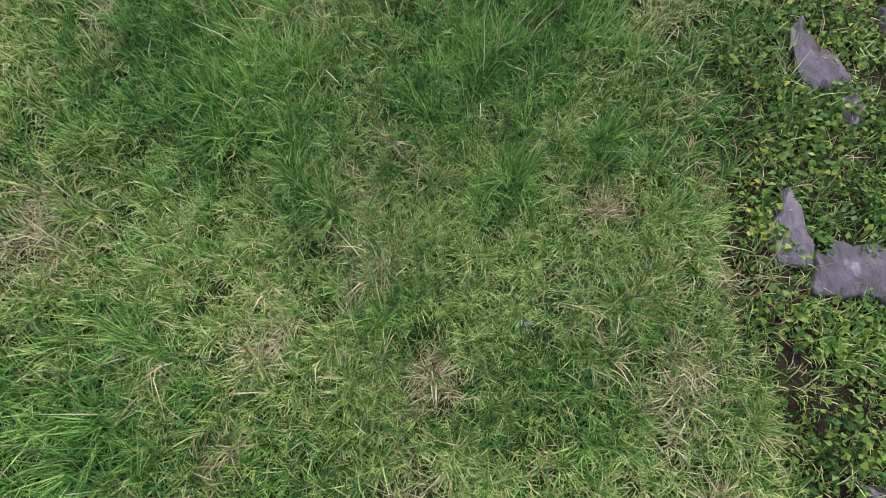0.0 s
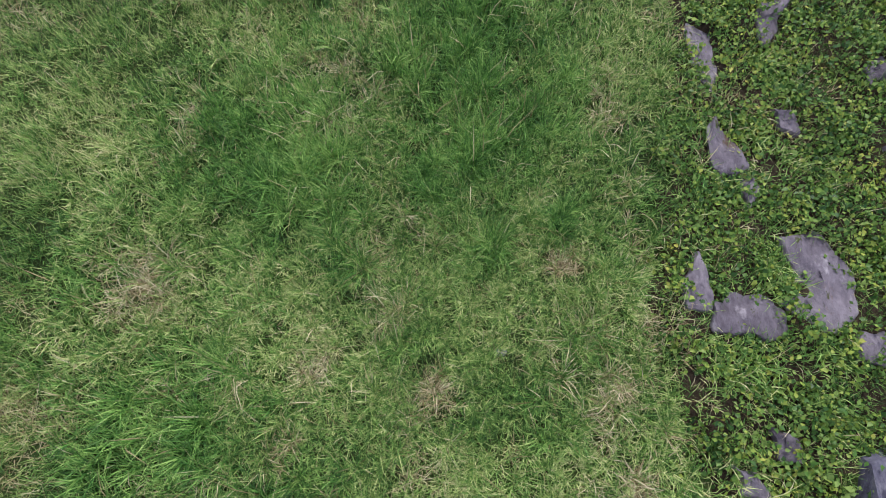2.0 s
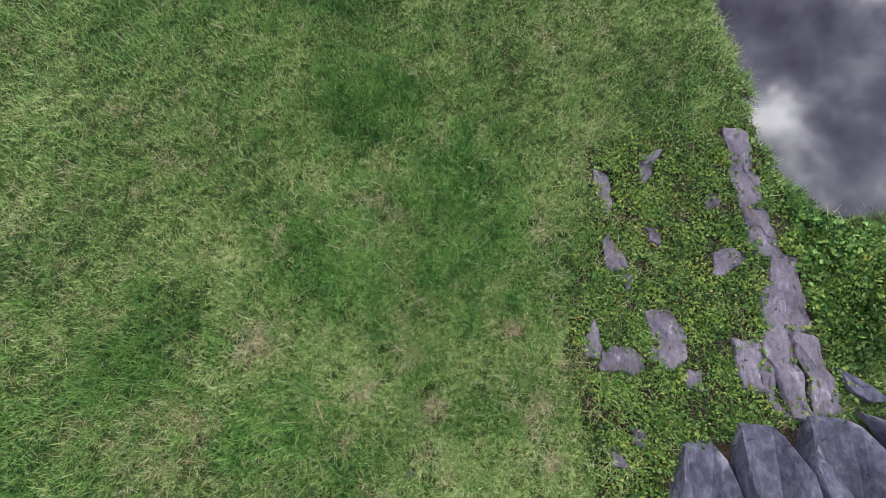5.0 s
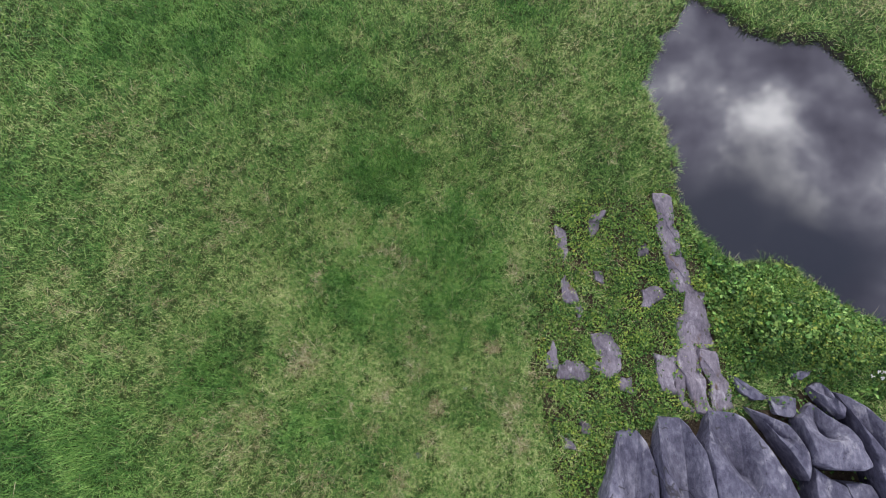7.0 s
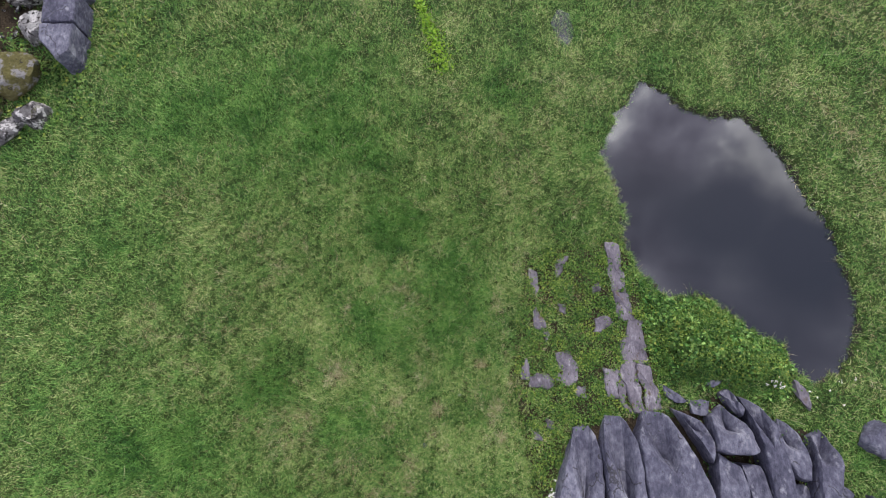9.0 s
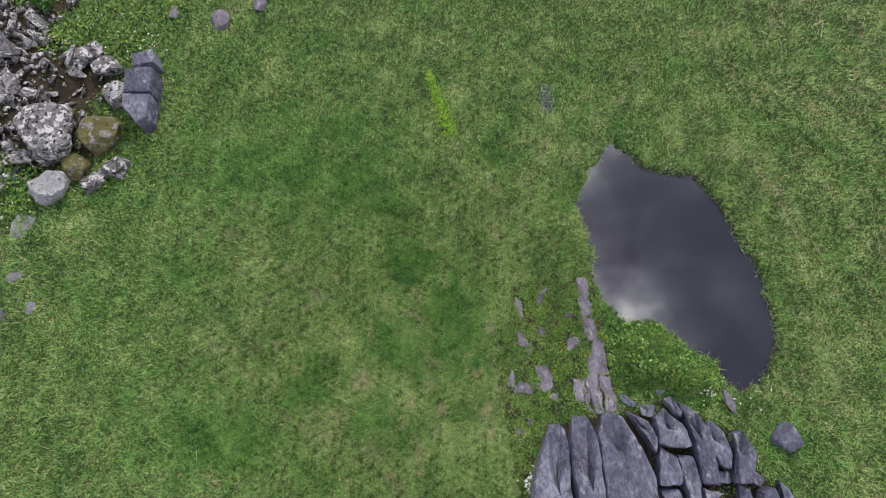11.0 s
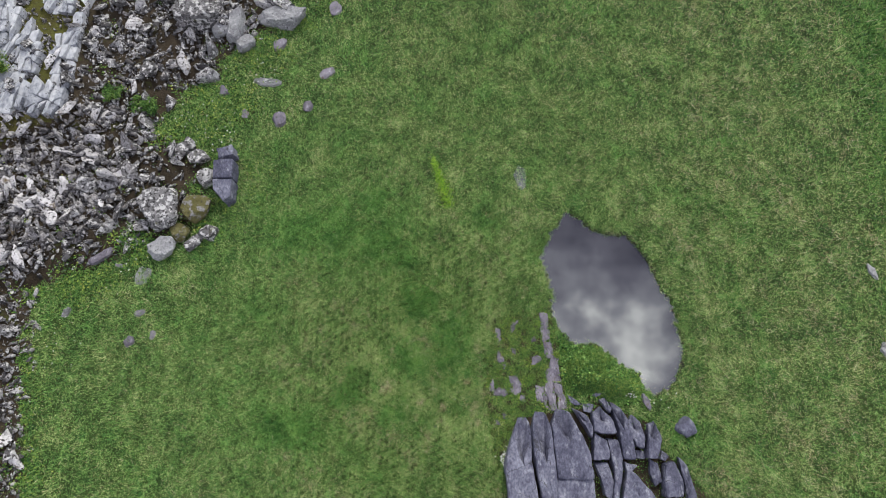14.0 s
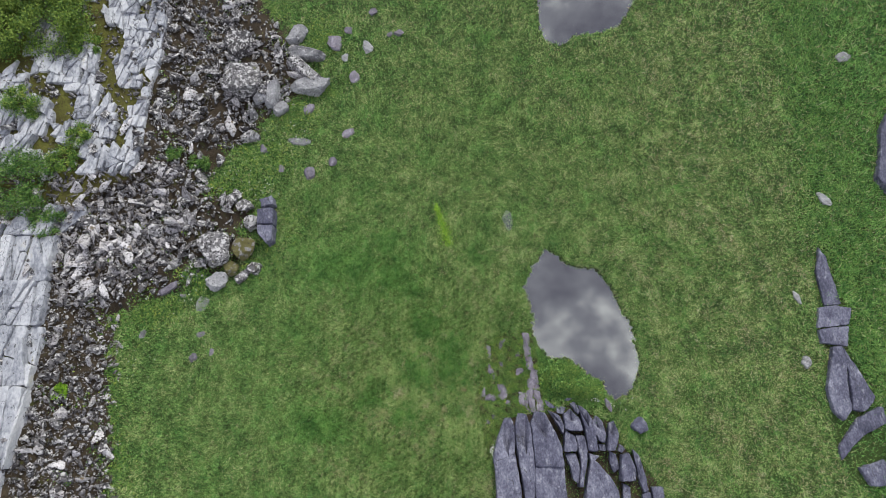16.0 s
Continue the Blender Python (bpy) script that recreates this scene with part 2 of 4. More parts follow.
OUTCROP = [(1.98, -3.7), (2.0, -1.5), (2.3, -0.2), (2.9, 0.05), (3.6, 0.12), (4.3, 0.2), (5.2, 0.5), (5.9, 0.2), (6.3, 0.0), (6.95, -0.2), (7.3, -1.2), (7.9, -1.7), (8.6, -2.7), (8.7, -3.7)]
BANK = [(3.9, 2.75), (3.95, 1.4), (4.1, 0.7), (5.3, 0.5), (6.3, 0.35), (6.75, 0.7), (6.5, 1.3), (5.9, 1.65), (5.3, 2.2), (4.45, 2.2)]
STRIP = [(1.35, 0.9), (1.45, 1.3), (1.62, 2.2), (1.72, 3.1), (2.4, 3.35), (3.1, 3.2), (3.5, 3.6), (3.72, 3.6), (3.9, 2.7), (4.0, 1.3), (4.15, 0.4), (2.9, 0.1), (2.35, -0.2), (2.0, -1.2), (1.75, -1.6), (1.55, -0.5)]
EDGE_Y = [-40, -3.2, -1.0, 0.8, 2.2, 4.2, 4.7, 5.6, 6.4, 7.6, 8.9, 9.9, 10.5, 11.5, 13.3, 14.3, 15.3, 17.4, 20.9, 40]
EDGE_X = [-14.0, -13.4, -13.6, -14.0, -14.1, -14.4, -13.2, -10.8, -8.9, -8.5, -8.4, -9.6, -10.9, -10.5, -8.6, -8.2, -6.2, -6.6, -9.4, -10.5]
WALL_Y = [-40, -2.3, 2.0, 6.0, 8.3, 9.8, 10.5, 20, 40]
WALL_X = [-17.1, -17.1, -16.8, -17.1, -16.9, -15.3, -13.8, -13.8, -14.5]


def sines(seed, scale, n=14):
    """A smooth random field over the plan, about -1 to 1."""
    rng = np.random.RandomState(seed)
    a, k, p = rng.rand(n) * 6.283, 6.283 / scale * (0.5 + 1.1 * rng.rand(n)), rng.rand(n) * 6.283
    return lambda x, y: sum(np.sin(kk * (np.cos(aa) * x + np.sin(aa) * y) + pp) for aa, kk, pp in zip(a, k, p)) / math.sqrt(n) / 1.1


def depth_in(poly, x, y):
    """Metres inside an outline; negative outside."""
    x, y = np.asarray(x, float), np.asarray(y, float)
    best, odd = np.full(x.shape, 1e9), np.zeros(x.shape, bool)
    for (ax, ay), (bx, by) in zip(poly, poly[1:] + poly[:1]):
        ex, ey = bx - ax, by - ay
        f = np.clip(((x - ax) * ex + (y - ay) * ey) / (ex * ex + ey * ey), 0, 1)
        best = np.minimum(best, (x - ax - f * ex) ** 2 + (y - ay - f * ey) ** 2)
        if ay != by:
            odd ^= ((ay > y) != (by > y)) & (x < ex * (y - ay) / ey + ax)
    return np.where(odd, 1, -1) * np.sqrt(best)


def within(poly, x, y, margin):
    """Whether points lie more than margin inside an outline; looks only at those near it."""
    px, py = [p[0] for p in poly], [p[1] for p in poly]
    near = np.nonzero((x > min(px) - 0.3) & (x < max(px) + 0.3) & (y > min(py) - 0.3) & (y < max(py) + 0.3))[0]
    out = np.zeros(len(x), bool)
    out[near] = depth_in(poly, x[near], y[near]) > margin
    return out


def step(a, b, v):
    f = np.clip((v - a) / (b - a), 0, 1)
    return f * f * (3 - 2 * f)


swell, hummock, tussock = sines(3, 5.0), sines(4, 1.3), sines(5, 0.35)
fray = sines(6, 0.9)


def scree_share(x, y):
    """0 at the foot of the scree, 1 at the terrace's wall."""
    e, w = np.interp(y, EDGE_Y, EDGE_X), np.interp(y, WALL_Y, WALL_X)
    return (e + 0.25 * fray(x, y) - x) / np.maximum(e - w, 0.5)


def ground_z(x, y):
    x, y = np.asarray(x, float), np.asarray(y, float)
    near = np.exp(-((x / 60) ** 2 + (y / 60) ** 2))
    z = near * (0.035 * swell(x, y) + 0.018 * hummock(x, y) + 0.010 * tussock(x, y))
    s = scree_share(x, y)
    z = z + 0.95 * np.clip(s, 0, 1) ** 1.3
    past = np.clip(np.interp(y, WALL_Y, WALL_X) - x, 0, 30)
    z = z + np.where(past > 0, 0.15 + 0.10 * np.minimum(past, 12), 0)
    for outline, low in ((POND, 0.45), (POND_FAR, 0.45)):
        z = z - low * step(-0.12, 0.45, depth_in(outline, x, y) + 0.07 * fray(2.3 * x, 2.3 * y) + 0.05 * fray(5.1 * y, 5.1 * x)) - 0.03 * step(-0.8, 0, depth_in(outline, x, y))
    z = z - 0.10 * step(-0.1, 0.2, depth_in(PUDDLE, x, y))
    z = z + 0.20 * step(0.0, 0.6, depth_in(BANK, x, y))
    # dip added to make the band of shade along the strip's left edge
    shade_dip = np.exp(-((depth_in(STRIP, x, y) + 0.04) / 0.10) ** 2) * step(2.3, 1.8, x) * step(1.9, 1.1, y)
    z = z - 0.11 * shade_dip
    return z


def mesh_of(name, verts, faces, mats, slots=None, smooth=False):
    """A mesh from arrays; faces all have the same number of corners."""
    me = bpy.data.meshes.new(name)
    verts, faces = np.asarray(verts, np.float32), np.asarray(faces, np.int32)
    k = faces.shape[1]
    me.vertices.add(len(verts))
    me.vertices.foreach_set("co", verts.ravel())
    me.loops.add(faces.size)
    me.loops.foreach_set("vertex_index", faces.ravel())
    me.polygons.add(len(faces))
    me.polygons.foreach_set("loop_start", np.arange(0, faces.size, k, dtype=np.int32))
    for m in mats:
        me.materials.append(m)
    if slots is not None:
        me.polygons.foreach_set("material_index", np.asarray(slots, np.int32))
    if smooth:
        me.polygons.foreach_set("use_smooth", np.ones(len(faces), bool))
    me.update(calc_edges=True)
    return me


def part(name, me, parent, label=""):
    ob = new(name, me)
    ob.parent = parent
    if label:
        ob["label"] = label
    return ob


# ---------------------------------------------------------------- ground and water
def lines(a, b, pitch, far):
    out = list(np.arange(a, b + 1e-6, pitch))
    grow, lo, hi = pitch, a, b
    while hi < far:
        grow *= 1.5
        lo, hi = lo - grow, hi + grow
        out = [lo] + out + [hi]
    return np.array(out)


gx, gy = lines(-24, 23, 0.12, 900), lines(-5, 24, 0.12, 900)
X, Y = np.meshgrid(gx, gy)
Z = ground_z(X.ravel(), Y.ravel())
nx, ny = len(gx), len(gy)
i, j = np.meshgrid(np.arange(nx - 1), np.arange(ny - 1))
q = (j * nx + i).ravel()
quads = np.stack([q, q + 1, q + nx + 1, q + nx], 1)
cx, cy = (X.ravel()[quads]).mean(1), (Y.ravel()[quads]).mean(1)
wet = np.maximum.reduce([depth_in(p, cx, cy) for p in (POND, POND_FAR, PUDDLE)]) > 0.02
# dark soil under STRIP too: its colour stands for shade between the leaves
stony = ((scree_share(cx, cy) > 0.02) & (cx > -40)) | (depth_in(OUTCROP, cx, cy) > 0.12) | (depth_in(STRIP, cx, cy) > 0.0)
heath = (cx < np.interp(cy, WALL_Y, WALL_X) - 0.2) & (cx > -60)
ground = tagged(new("ground", mesh_of("ground", np.stack([X.ravel(), Y.ravel(), Z], 1), quads, [M_TURF, M_SOIL, M_MUD, M_HEATH], np.where(wet, 2, np.where(heath, 3, np.where(stony, 1, 0))), True)),
                "uneven green meadow turf with bare brown soil under the scree", "ground", kind="structure")


def on_ground(x, y):
    """The sheet's height under points of the fine part of the grid."""
    i = np.clip(np.searchsorted(gx, x) - 1, 0, nx - 2)
    j = np.clip(np.searchsorted(gy, y) - 1, 0, ny - 2)
    u, v = (x - gx[i]) / (gx[i + 1] - gx[i]), (y - gy[j]) / (gy[j + 1] - gy[j])
    g = Z.reshape(ny, nx)
    return (g[j, i] * (1 - u) + g[j, i + 1] * u) * (1 - v) + (g[j + 1, i] * (1 - u) + g[j + 1, i + 1] * u) * v


def water(name, outline, z, label):
    c = np.mean(outline, 0)
    pts = [(p[0] + (p[0] - c[0]) * 0.06, p[1] + (p[1] - c[1]) * 0.06) for p in outline]
    bm = bmesh.new()
    face = bm.faces.new([bm.verts.new((x, y, z)) for x, y in pts])
    if face.normal.z < 0:
        face.normal_flip()
    face.normal_update()
    if face.normal.z < 0:
        face.normal_flip()
    bmesh.ops.triangulate(bm, faces=bm.faces)
    me = bpy.data.meshes.new(name)
    bm.to_mesh(me)
    me.materials.append(M_WATER)
    return tagged(new(name, me), label, "pond", kind="structure")


water("water", POND, -0.13, "still dark pond water mirroring grey clouds")
water("water_far", POND_FAR, -0.13, "still dark water of a second pond in the meadow")
water("water_puddle", PUDDLE, -0.035, "small dark puddle between grass blades")


# ---------------------------------------------------------------- rocks
def rock_mesh(name, pts, height, mat, seed, crown=0.02, rough=0.05, sink=0.15, n=52, steep=0.985, sharp=False, nose=0.0):
    """A block on a plan outline (about its own centre): upright worn sides, rounded shoulders, an uneven top."""
    rng = random.Random(seed)
    size = max(max(p[0] for p in pts) - min(p[0] for p in pts), max(p[1] for p in pts) - min(p[1] for p in pts))
    loop, total = [], 0
    ends = list(zip(pts, pts[1:] + pts[:1]))
    length = sum(math.dist(a, b) for a, b in ends)
    for k in range(n):
        s = length * k / n
        for a, b in ends:
            d = math.dist(a, b)
            if s <= d:
                loop.append((a[0] + (b[0] - a[0]) * s / d, a[1] + (b[1] - a[1]) * s / d))
                break
            s -= d
    soft = [tuple(0.08 * loop[k - 1][c] + 0.84 * loop[k][c] + 0.08 * loop[(k + 1) % n][c] for c in (0, 1)) for k in range(n)]
    off = Vector((rng.random() * 50, rng.random() * 50, rng.random() * 50))
    rings = [(1.03, -sink), (1.02, 0.40 * height), (steep + 0.015, 0.90 * height), (steep - 0.015, 0.975 * height), (steep - 0.07, height), (0.66, height + crown * 0.3), (0.46, height + crown * 0.6), (0.22, height + crown)]
    if sharp:
        rings = [(1.02, -sink), (1.0, 0.5 * height), (0.99, 0.93 * height), (0.965, height), (0.70, height), (0.40, height + crown)]
    lean = 0.10 if sharp else 0.05
    far_end = max(p[1] for p in pts)
    tilt = (rng.uniform(-lean, lean), rng.uniform(-lean, lean))
    verts = []
    for r, z in rings:
        for x, y in soft:
            p = Vector((x * r, y * r, z))
            d = noise.noise_vector(p * (2.4 / max(size, 0.3)) + off) * rough * size * 0.5 + noise.noise_vector(p * 4.5 + off) * rough * 0.6 + noise.noise_vector(p * 13 + off) * rough * 0.28
            up = max(z, 0) / max(height, 1e-3)
            if nose and z > 0:
                p.z *= 1 - nose * max(0.0, min(1.0, (y - far_end + 0.55) / 0.55)) ** 1.6
            verts.append((p.x + d.x, p.y + d.y, p.z + (d.z * 0.6 + tilt[0] * x + tilt[1] * y) * min(up, 1)))
    verts.append((0, 0, height + crown + noise.noise(off) * rough * 0.3))
    faces = []
    for a in range(len(rings) - 1):
        for k in range(n):
            m = (k + 1) % n
            faces += [(a * n + k, a * n + m, (a + 1) * n + m), (a * n + k, (a + 1) * n + m, (a + 1) * n + k)]
    last = (len(rings) - 1) * n
    faces += [(last + k, last + (k + 1) % n, len(verts) - 1) for k in range(n)]
    area = sum(a[0] * b[1] - a[1] * b[0] for a, b in ends)
    if area < 0:
        faces = [f[::-1] for f in faces]
    me = mesh_of(name, verts, faces, [mat], smooth=True)
    me.set_sharp_from_angle(angle=radians(32))
    return me


def rock(name, pts, height, mat, seed, parent=None, base=None, **more):
    cx, cy = sum(p[0] for p in pts) / len(pts), sum(p[1] for p in pts) / len(pts)
    z = float(on_ground(cx, cy)) if base is None else base
    me = rock_mesh(name, [(p[0] - cx, p[1] - cy) for p in pts], height, mat, seed, **more)
    ob = new(name, me)
    ob.location = (cx, cy, z)
    if parent:
        ob.parent = parent
        ob.location = Vector((cx, cy, z)) - parent.location
    return ob


def empty_at(name, x, y, z=0.0):
    ob = new(name)
    ob.location = (x, y, z)
    return ob


# the near outcrop: upright blocks parted by deep joints
outcrop = tagged(empty_at("rock_outcrop", 5.0, -1.8, -0.02), "grey limestone outcrop of long blocks split by deep joints", "outcrop")


def clint(pts, height, seed, mat=M_ROCK, **more):
    mx, my = sum(p[0] for p in pts) / len(pts), sum(p[1] for p in pts) / len(pts)
    pts = [(mx + (p[0] - mx) * 1.08, my + (p[1] - my) * 1.035) for p in pts]
    return rock("clint", pts, height, mat, seed, outcrop, -0.02, nose=0.75 if max(p[1] for p in pts) > -0.4 else 0.15, **more)


clint([(2.39, -0.22), (2.65, -0.16), (2.82, -0.55), (2.85, -1.62), (2.96, -2.67), (3.0, -3.48), (2.03, -3.48), (2.04, -1.62), (2.2, -0.77)], 0.44, 1)
clint([(3.0, 0.0), (3.34, 0.0), (3.46, -0.55), (3.53, -1.41), (3.56, -2.04), (3.54, -3.58), (3.25, -3.58), (3.08, -2.46), (2.90, -1.2), (2.88, -0.44)], 0.50, 2)
clint([(3.72, 0.1), (4.07, 0.05), (4.42, -0.72), (4.62, -1.2), (4.68, -1.95), (3.61, -1.95), (3.58, -1.2), (3.53, -0.33)], 0.52, 3)
clint([(3.62, -1.98), (4.68, -1.98), (4.70, -2.6), (4.80, -3.57), (3.60, -3.58)], 0.50, 4)
clint([(4.26, 0.20), (4.66, -0.02), (4.80, -0.46), (4.76, -0.72), (4.6, -0.45)], 0.42, 5, n=28)
clint([(4.87, 0.04), (5.15, 0.22), (5.40, -0.11), (5.53, -0.60), (5.09, -0.60), (4.86, -0.50)], 0.52, 6)
clint([(4.86, -0.60), (5.22, -0.80), (5.30, -1.2), (5.24, -1.40), (4.80, -1.38)], 0.44, 7)
clint([(5.29, -0.80), (5.58, -0.80), (5.66, -1.41), (5.58, -2.04), (5.44, -2.66), (5.29, -2.66), (5.39, -1.83), (5.34, -1.3)], 0.42, 8)
clint([(4.84, -1.50), (5.24, -1.52), (5.33, -2.04), (5.26, -2.56), (5.06, -2.45), (4.98, -1.94)], 0.34, 9)
clint([(5.49, 0.37), (5.77, 0.22), (5.95, -0.22), (6.05, -0.77), (6.10, -1.36), (5.74, -1.36), (5.66, -0.66), (5.57, -0.22)], 0.50, 10)
clint([(5.16, 0.46), (5.35, 0.52), (5.50, 0.16), (5.42, 0.02)], 0.36, 11, n=24)
clint([(6.0, -0.29), (6.18, -0.03), (6.37, -0.22), (6.45, -0.77), (6.40, -1.06), (6.17, -0.96), (6.02, -0.66)], 0.40, 12)
clint([(6.65, -0.33), (6.88, -0.24), (6.93, -0.77), (6.78, -1.34), (6.50, -1.34), (6.54, -0.87)], 0.52, 13)
clint([(5.86, -1.66), (6.08, -1.86), (6.46, -2.26), (6.74, -2.86), (6.82, -3.57), (5.45, -3.57), (5.66, -2.45)], 0.46, 14)
clint([(5.75, -1.47), (6.13, -1.56), (5.83, -1.86)], 0.40, 15, n=24)
clint([(7.06, -1.53), (7.34, -1.47), (7.48, -1.93), (7.47, -2.48), (6.96, -2.48), (6.98, -1.93)], 0.46, 16)
clint([(6.61, -1.41), (6.86, -1.52), (6.90, -2.05), (6.72, -2.19), (6.58, -1.84)], 0.26, 17)
clint([(7.54, -1.34), (7.75, -1.52), (7.92, -2.25), (8.0, -2.84), (7.82, -2.94), (7.64, -2.25)], 0.26, 18)
clint([(8.15, -2.74), (8.57, -2.74), (8.59, -3.58), (8.15, -3.59)], 0.28, 19)
clint([(7.76, -2.99), (8.05, -2.92), (8.04, -3.59), (7.76, -3.59)], 0.28, 20)
clint([(7.04, -1.12), (7.23, -1.3), (7.1, -1.45), (6.94, -1.38)], 0.22, 21, n=24)
clint([(4.58, 0.38), (4.96, 0.30), (4.83, 0.06), (4.60, 0.10)], 0.20, 22, n=24)
clint([(6.19, -1.11), (6.46, -1.15), (6.46, -1.39), (6.22, -1.36)], 0.18, 23, n=24)
clint([(7.02, -2.6), (7.26, -2.68), (7.24, -3.59), (6.95, -3.59)], 0.26, 24)
clint([(4.08, 0.62), (4.31, 0.53), (4.53, 0.32), (4.34, 0.28)], 0.18, 25, n=24)
clint([(5.08, 0.55), (5.3, 0.72), (5.05, 0.78), (4.9, 0.62)], 0.16, 26, n=24)

SLABS = []


def slab(pts, seed, height=0.035, mat=M_SLAB, label="worn purplish-grey limestone slab sunk among bramble leaves", **more):
    mx, my = sum(p[0] for p in pts) / len(pts), sum(p[1] for p in pts) / len(pts)
    pts = [(mx + (p[0] - mx) * 1.14, my + (p[1] - my) * 1.06) for p in pts]
    SLABS.append(pts)
    more.setdefault("n", 36)
    ob = rock("limestone_slab", pts, height, mat, seed, crown=0.012, rough=0.09, steep=0.95, **more)
    return tagged(ob, label, "rock", "flat slabs beside the outcrop")


slab([(3.36, 3.34), (3.58, 3.38), (3.61, 2.8), (3.62, 2.40), (3.40, 2.40), (3.35, 2.8)], 41, 0.04)
slab([(3.43, 2.39), (3.66, 2.36), (3.70, 2.01), (3.76, 1.83), (3.50, 1.86)], 42, 0.04)
slab([(3.66, 1.85), (3.88, 1.81), (3.89, 1.47), (3.93, 1.02), (3.50, 1.04), (3.45, 1.37), (3.56, 1.58)], 43, 0.05)
slab([(3.10, 0.92), (3.32, 0.94), (3.34, 0.54), (3.29, 0.37), (3.07, 0.48)], 44, 0.05)
slab([(3.33, 0.86), (3.42, 0.88), (3.45, 0.40), (3.52, 0.12), (3.36, 0.14), (3.33, 0.42)], 60, 0.03)
slab([(3.42, 0.99), (3.66, 1.00), (3.72, 0.60), (3.78, 0.14), (3.56, 0.14), (3.42, 0.54)], 45, 0.06)
slab([(3.69, 1.00), (3.93, 0.98), (4.02, 0.56), (4.10, 0.20), (3.82, 0.14), (3.75, 0.60)], 59, 0.05)
slab([(1.78, 2.94), (1.93, 2.89), (1.98, 2.49), (1.88, 2.37), (1.80, 2.61)], 46)
slab([(1.88, 2.13), (1.96, 1.95), (2.01, 1.74), (1.86, 1.66), (1.80, 1.85)], 47)
slab([(2.0, 1.63), (2.11, 1.63), (2.11, 1.51), (2.0, 1.46)], 48)
slab([(1.59, 1.10), (1.68, 0.97), (1.67, 0.80), (1.54, 0.76), (1.51, 0.92)], 49)
slab([(1.69, 0.77), (1.85, 0.88), (2.10, 0.80), (2.12, 0.64), (1.98, 0.57), (1.70, 0.61)], 50)
slab([(2.22, 1.23), (2.48, 1.23), (2.49, 1.07), (2.59, 0.93), (2.57, 0.68), (2.36, 0.63), (2.20, 0.79), (2.27, 0.92)], 51)
slab([(2.55, 0.63), (2.68, 0.60), (2.71, 0.42), (2.53, 0.46)], 52)
slab([(1.94, 0.05), (2.02, 0.0), (2.06, -0.14), (1.96, -0.13)], 53)
slab([(1.70, -0.15), (1.81, -0.20), (1.85, -0.33), (1.72, -0.33)], 54)
slab([(2.38, 3.06), (2.56, 3.09), (2.49, 2.92), (2.37, 2.70), (2.34, 2.9)], 55)
slab([(2.31, 2.18), (2.41, 2.15), (2.40, 2.0), (2.30, 2.02)], 56)
slab([(3.0, 1.88), (3.23, 1.90), (3.29, 1.78), (3.13, 1.61), (2.99, 1.63)], 57)
slab([(3.0, 2.52), (3.13, 2.60), (3.13, 2.41), (2.99, 2.35)], 58)

# the far outcrop along the meadow's other side
FAR_ROCKS = [(16.2, 7.1), (16.7, 6.9), (17.3, 4.3), (17.0, 2.7), (17.7, 0.7), (17.8, -0.3), (17.5, -2.7), (16.3, -2.7), (15.7, -1.5), (15.7, 1.0), (15.9, 3.4), (16.0, 5.5)]
far_crop = tagged(empty_at("rock_outcrop", 16.5, 2.6, 0.0), "low grey limestone blocks in line along the meadow's edge", "outcrop")
for k, (pts, h) in enumerate([
        ([(16.45, 7.06), (16.64, 6.67), (16.97, 4.68), (16.29, 4.60), (16.21, 6.03)], 0.22),
        ([(16.02, 4.41), (16.7, 4.48), (17.27, 4.36), (17.07, 3.72), (15.86, 3.58)], 0.30),
        ([(15.84, 3.48), (17.05, 3.62), (16.88, 2.82), (15.84, 2.95)], 0.30),
        ([(16.22, 2.63), (16.60, 2.71), (16.62, 1.9), (16.5, 0.3), (16.13, -0.13), (15.82, 0.22), (15.72, 1.0)], 0.40),
        ([(16.66, 2.65), (16.93, 2.15), (17.54, 0.69), (16.99, 0.24), (16.58, 0.3), (16.70, 1.6)], 0.36),
        ([(16.7, -0.13), (17.69, 0.31), (17.77, -0.32), (16.78, -0.76), (15.83, -1.65), (15.81, -1.19)], 0.28),
        ([(16.41, -2.03), (17.42, -1.71), (17.47, -2.65), (16.71, -2.65)], 0.30),
        ([(20.9, 13.74), (20.43, 12.85), (19.75, 10.55), (20.24, 9.71), (21.67, 13.73)], 0.55)]):
    mx, my = sum(p[0] for p in pts) / len(pts), sum(p[1] for p in pts) / len(pts)
    rock("clint", [(mx + (p[0] - mx) * 1.06, my + (p[1] - my) * 1.06) for p in pts], 0.6 * h, M_ROCK, 70 + k, far_crop, None, n=64, rough=0.06)


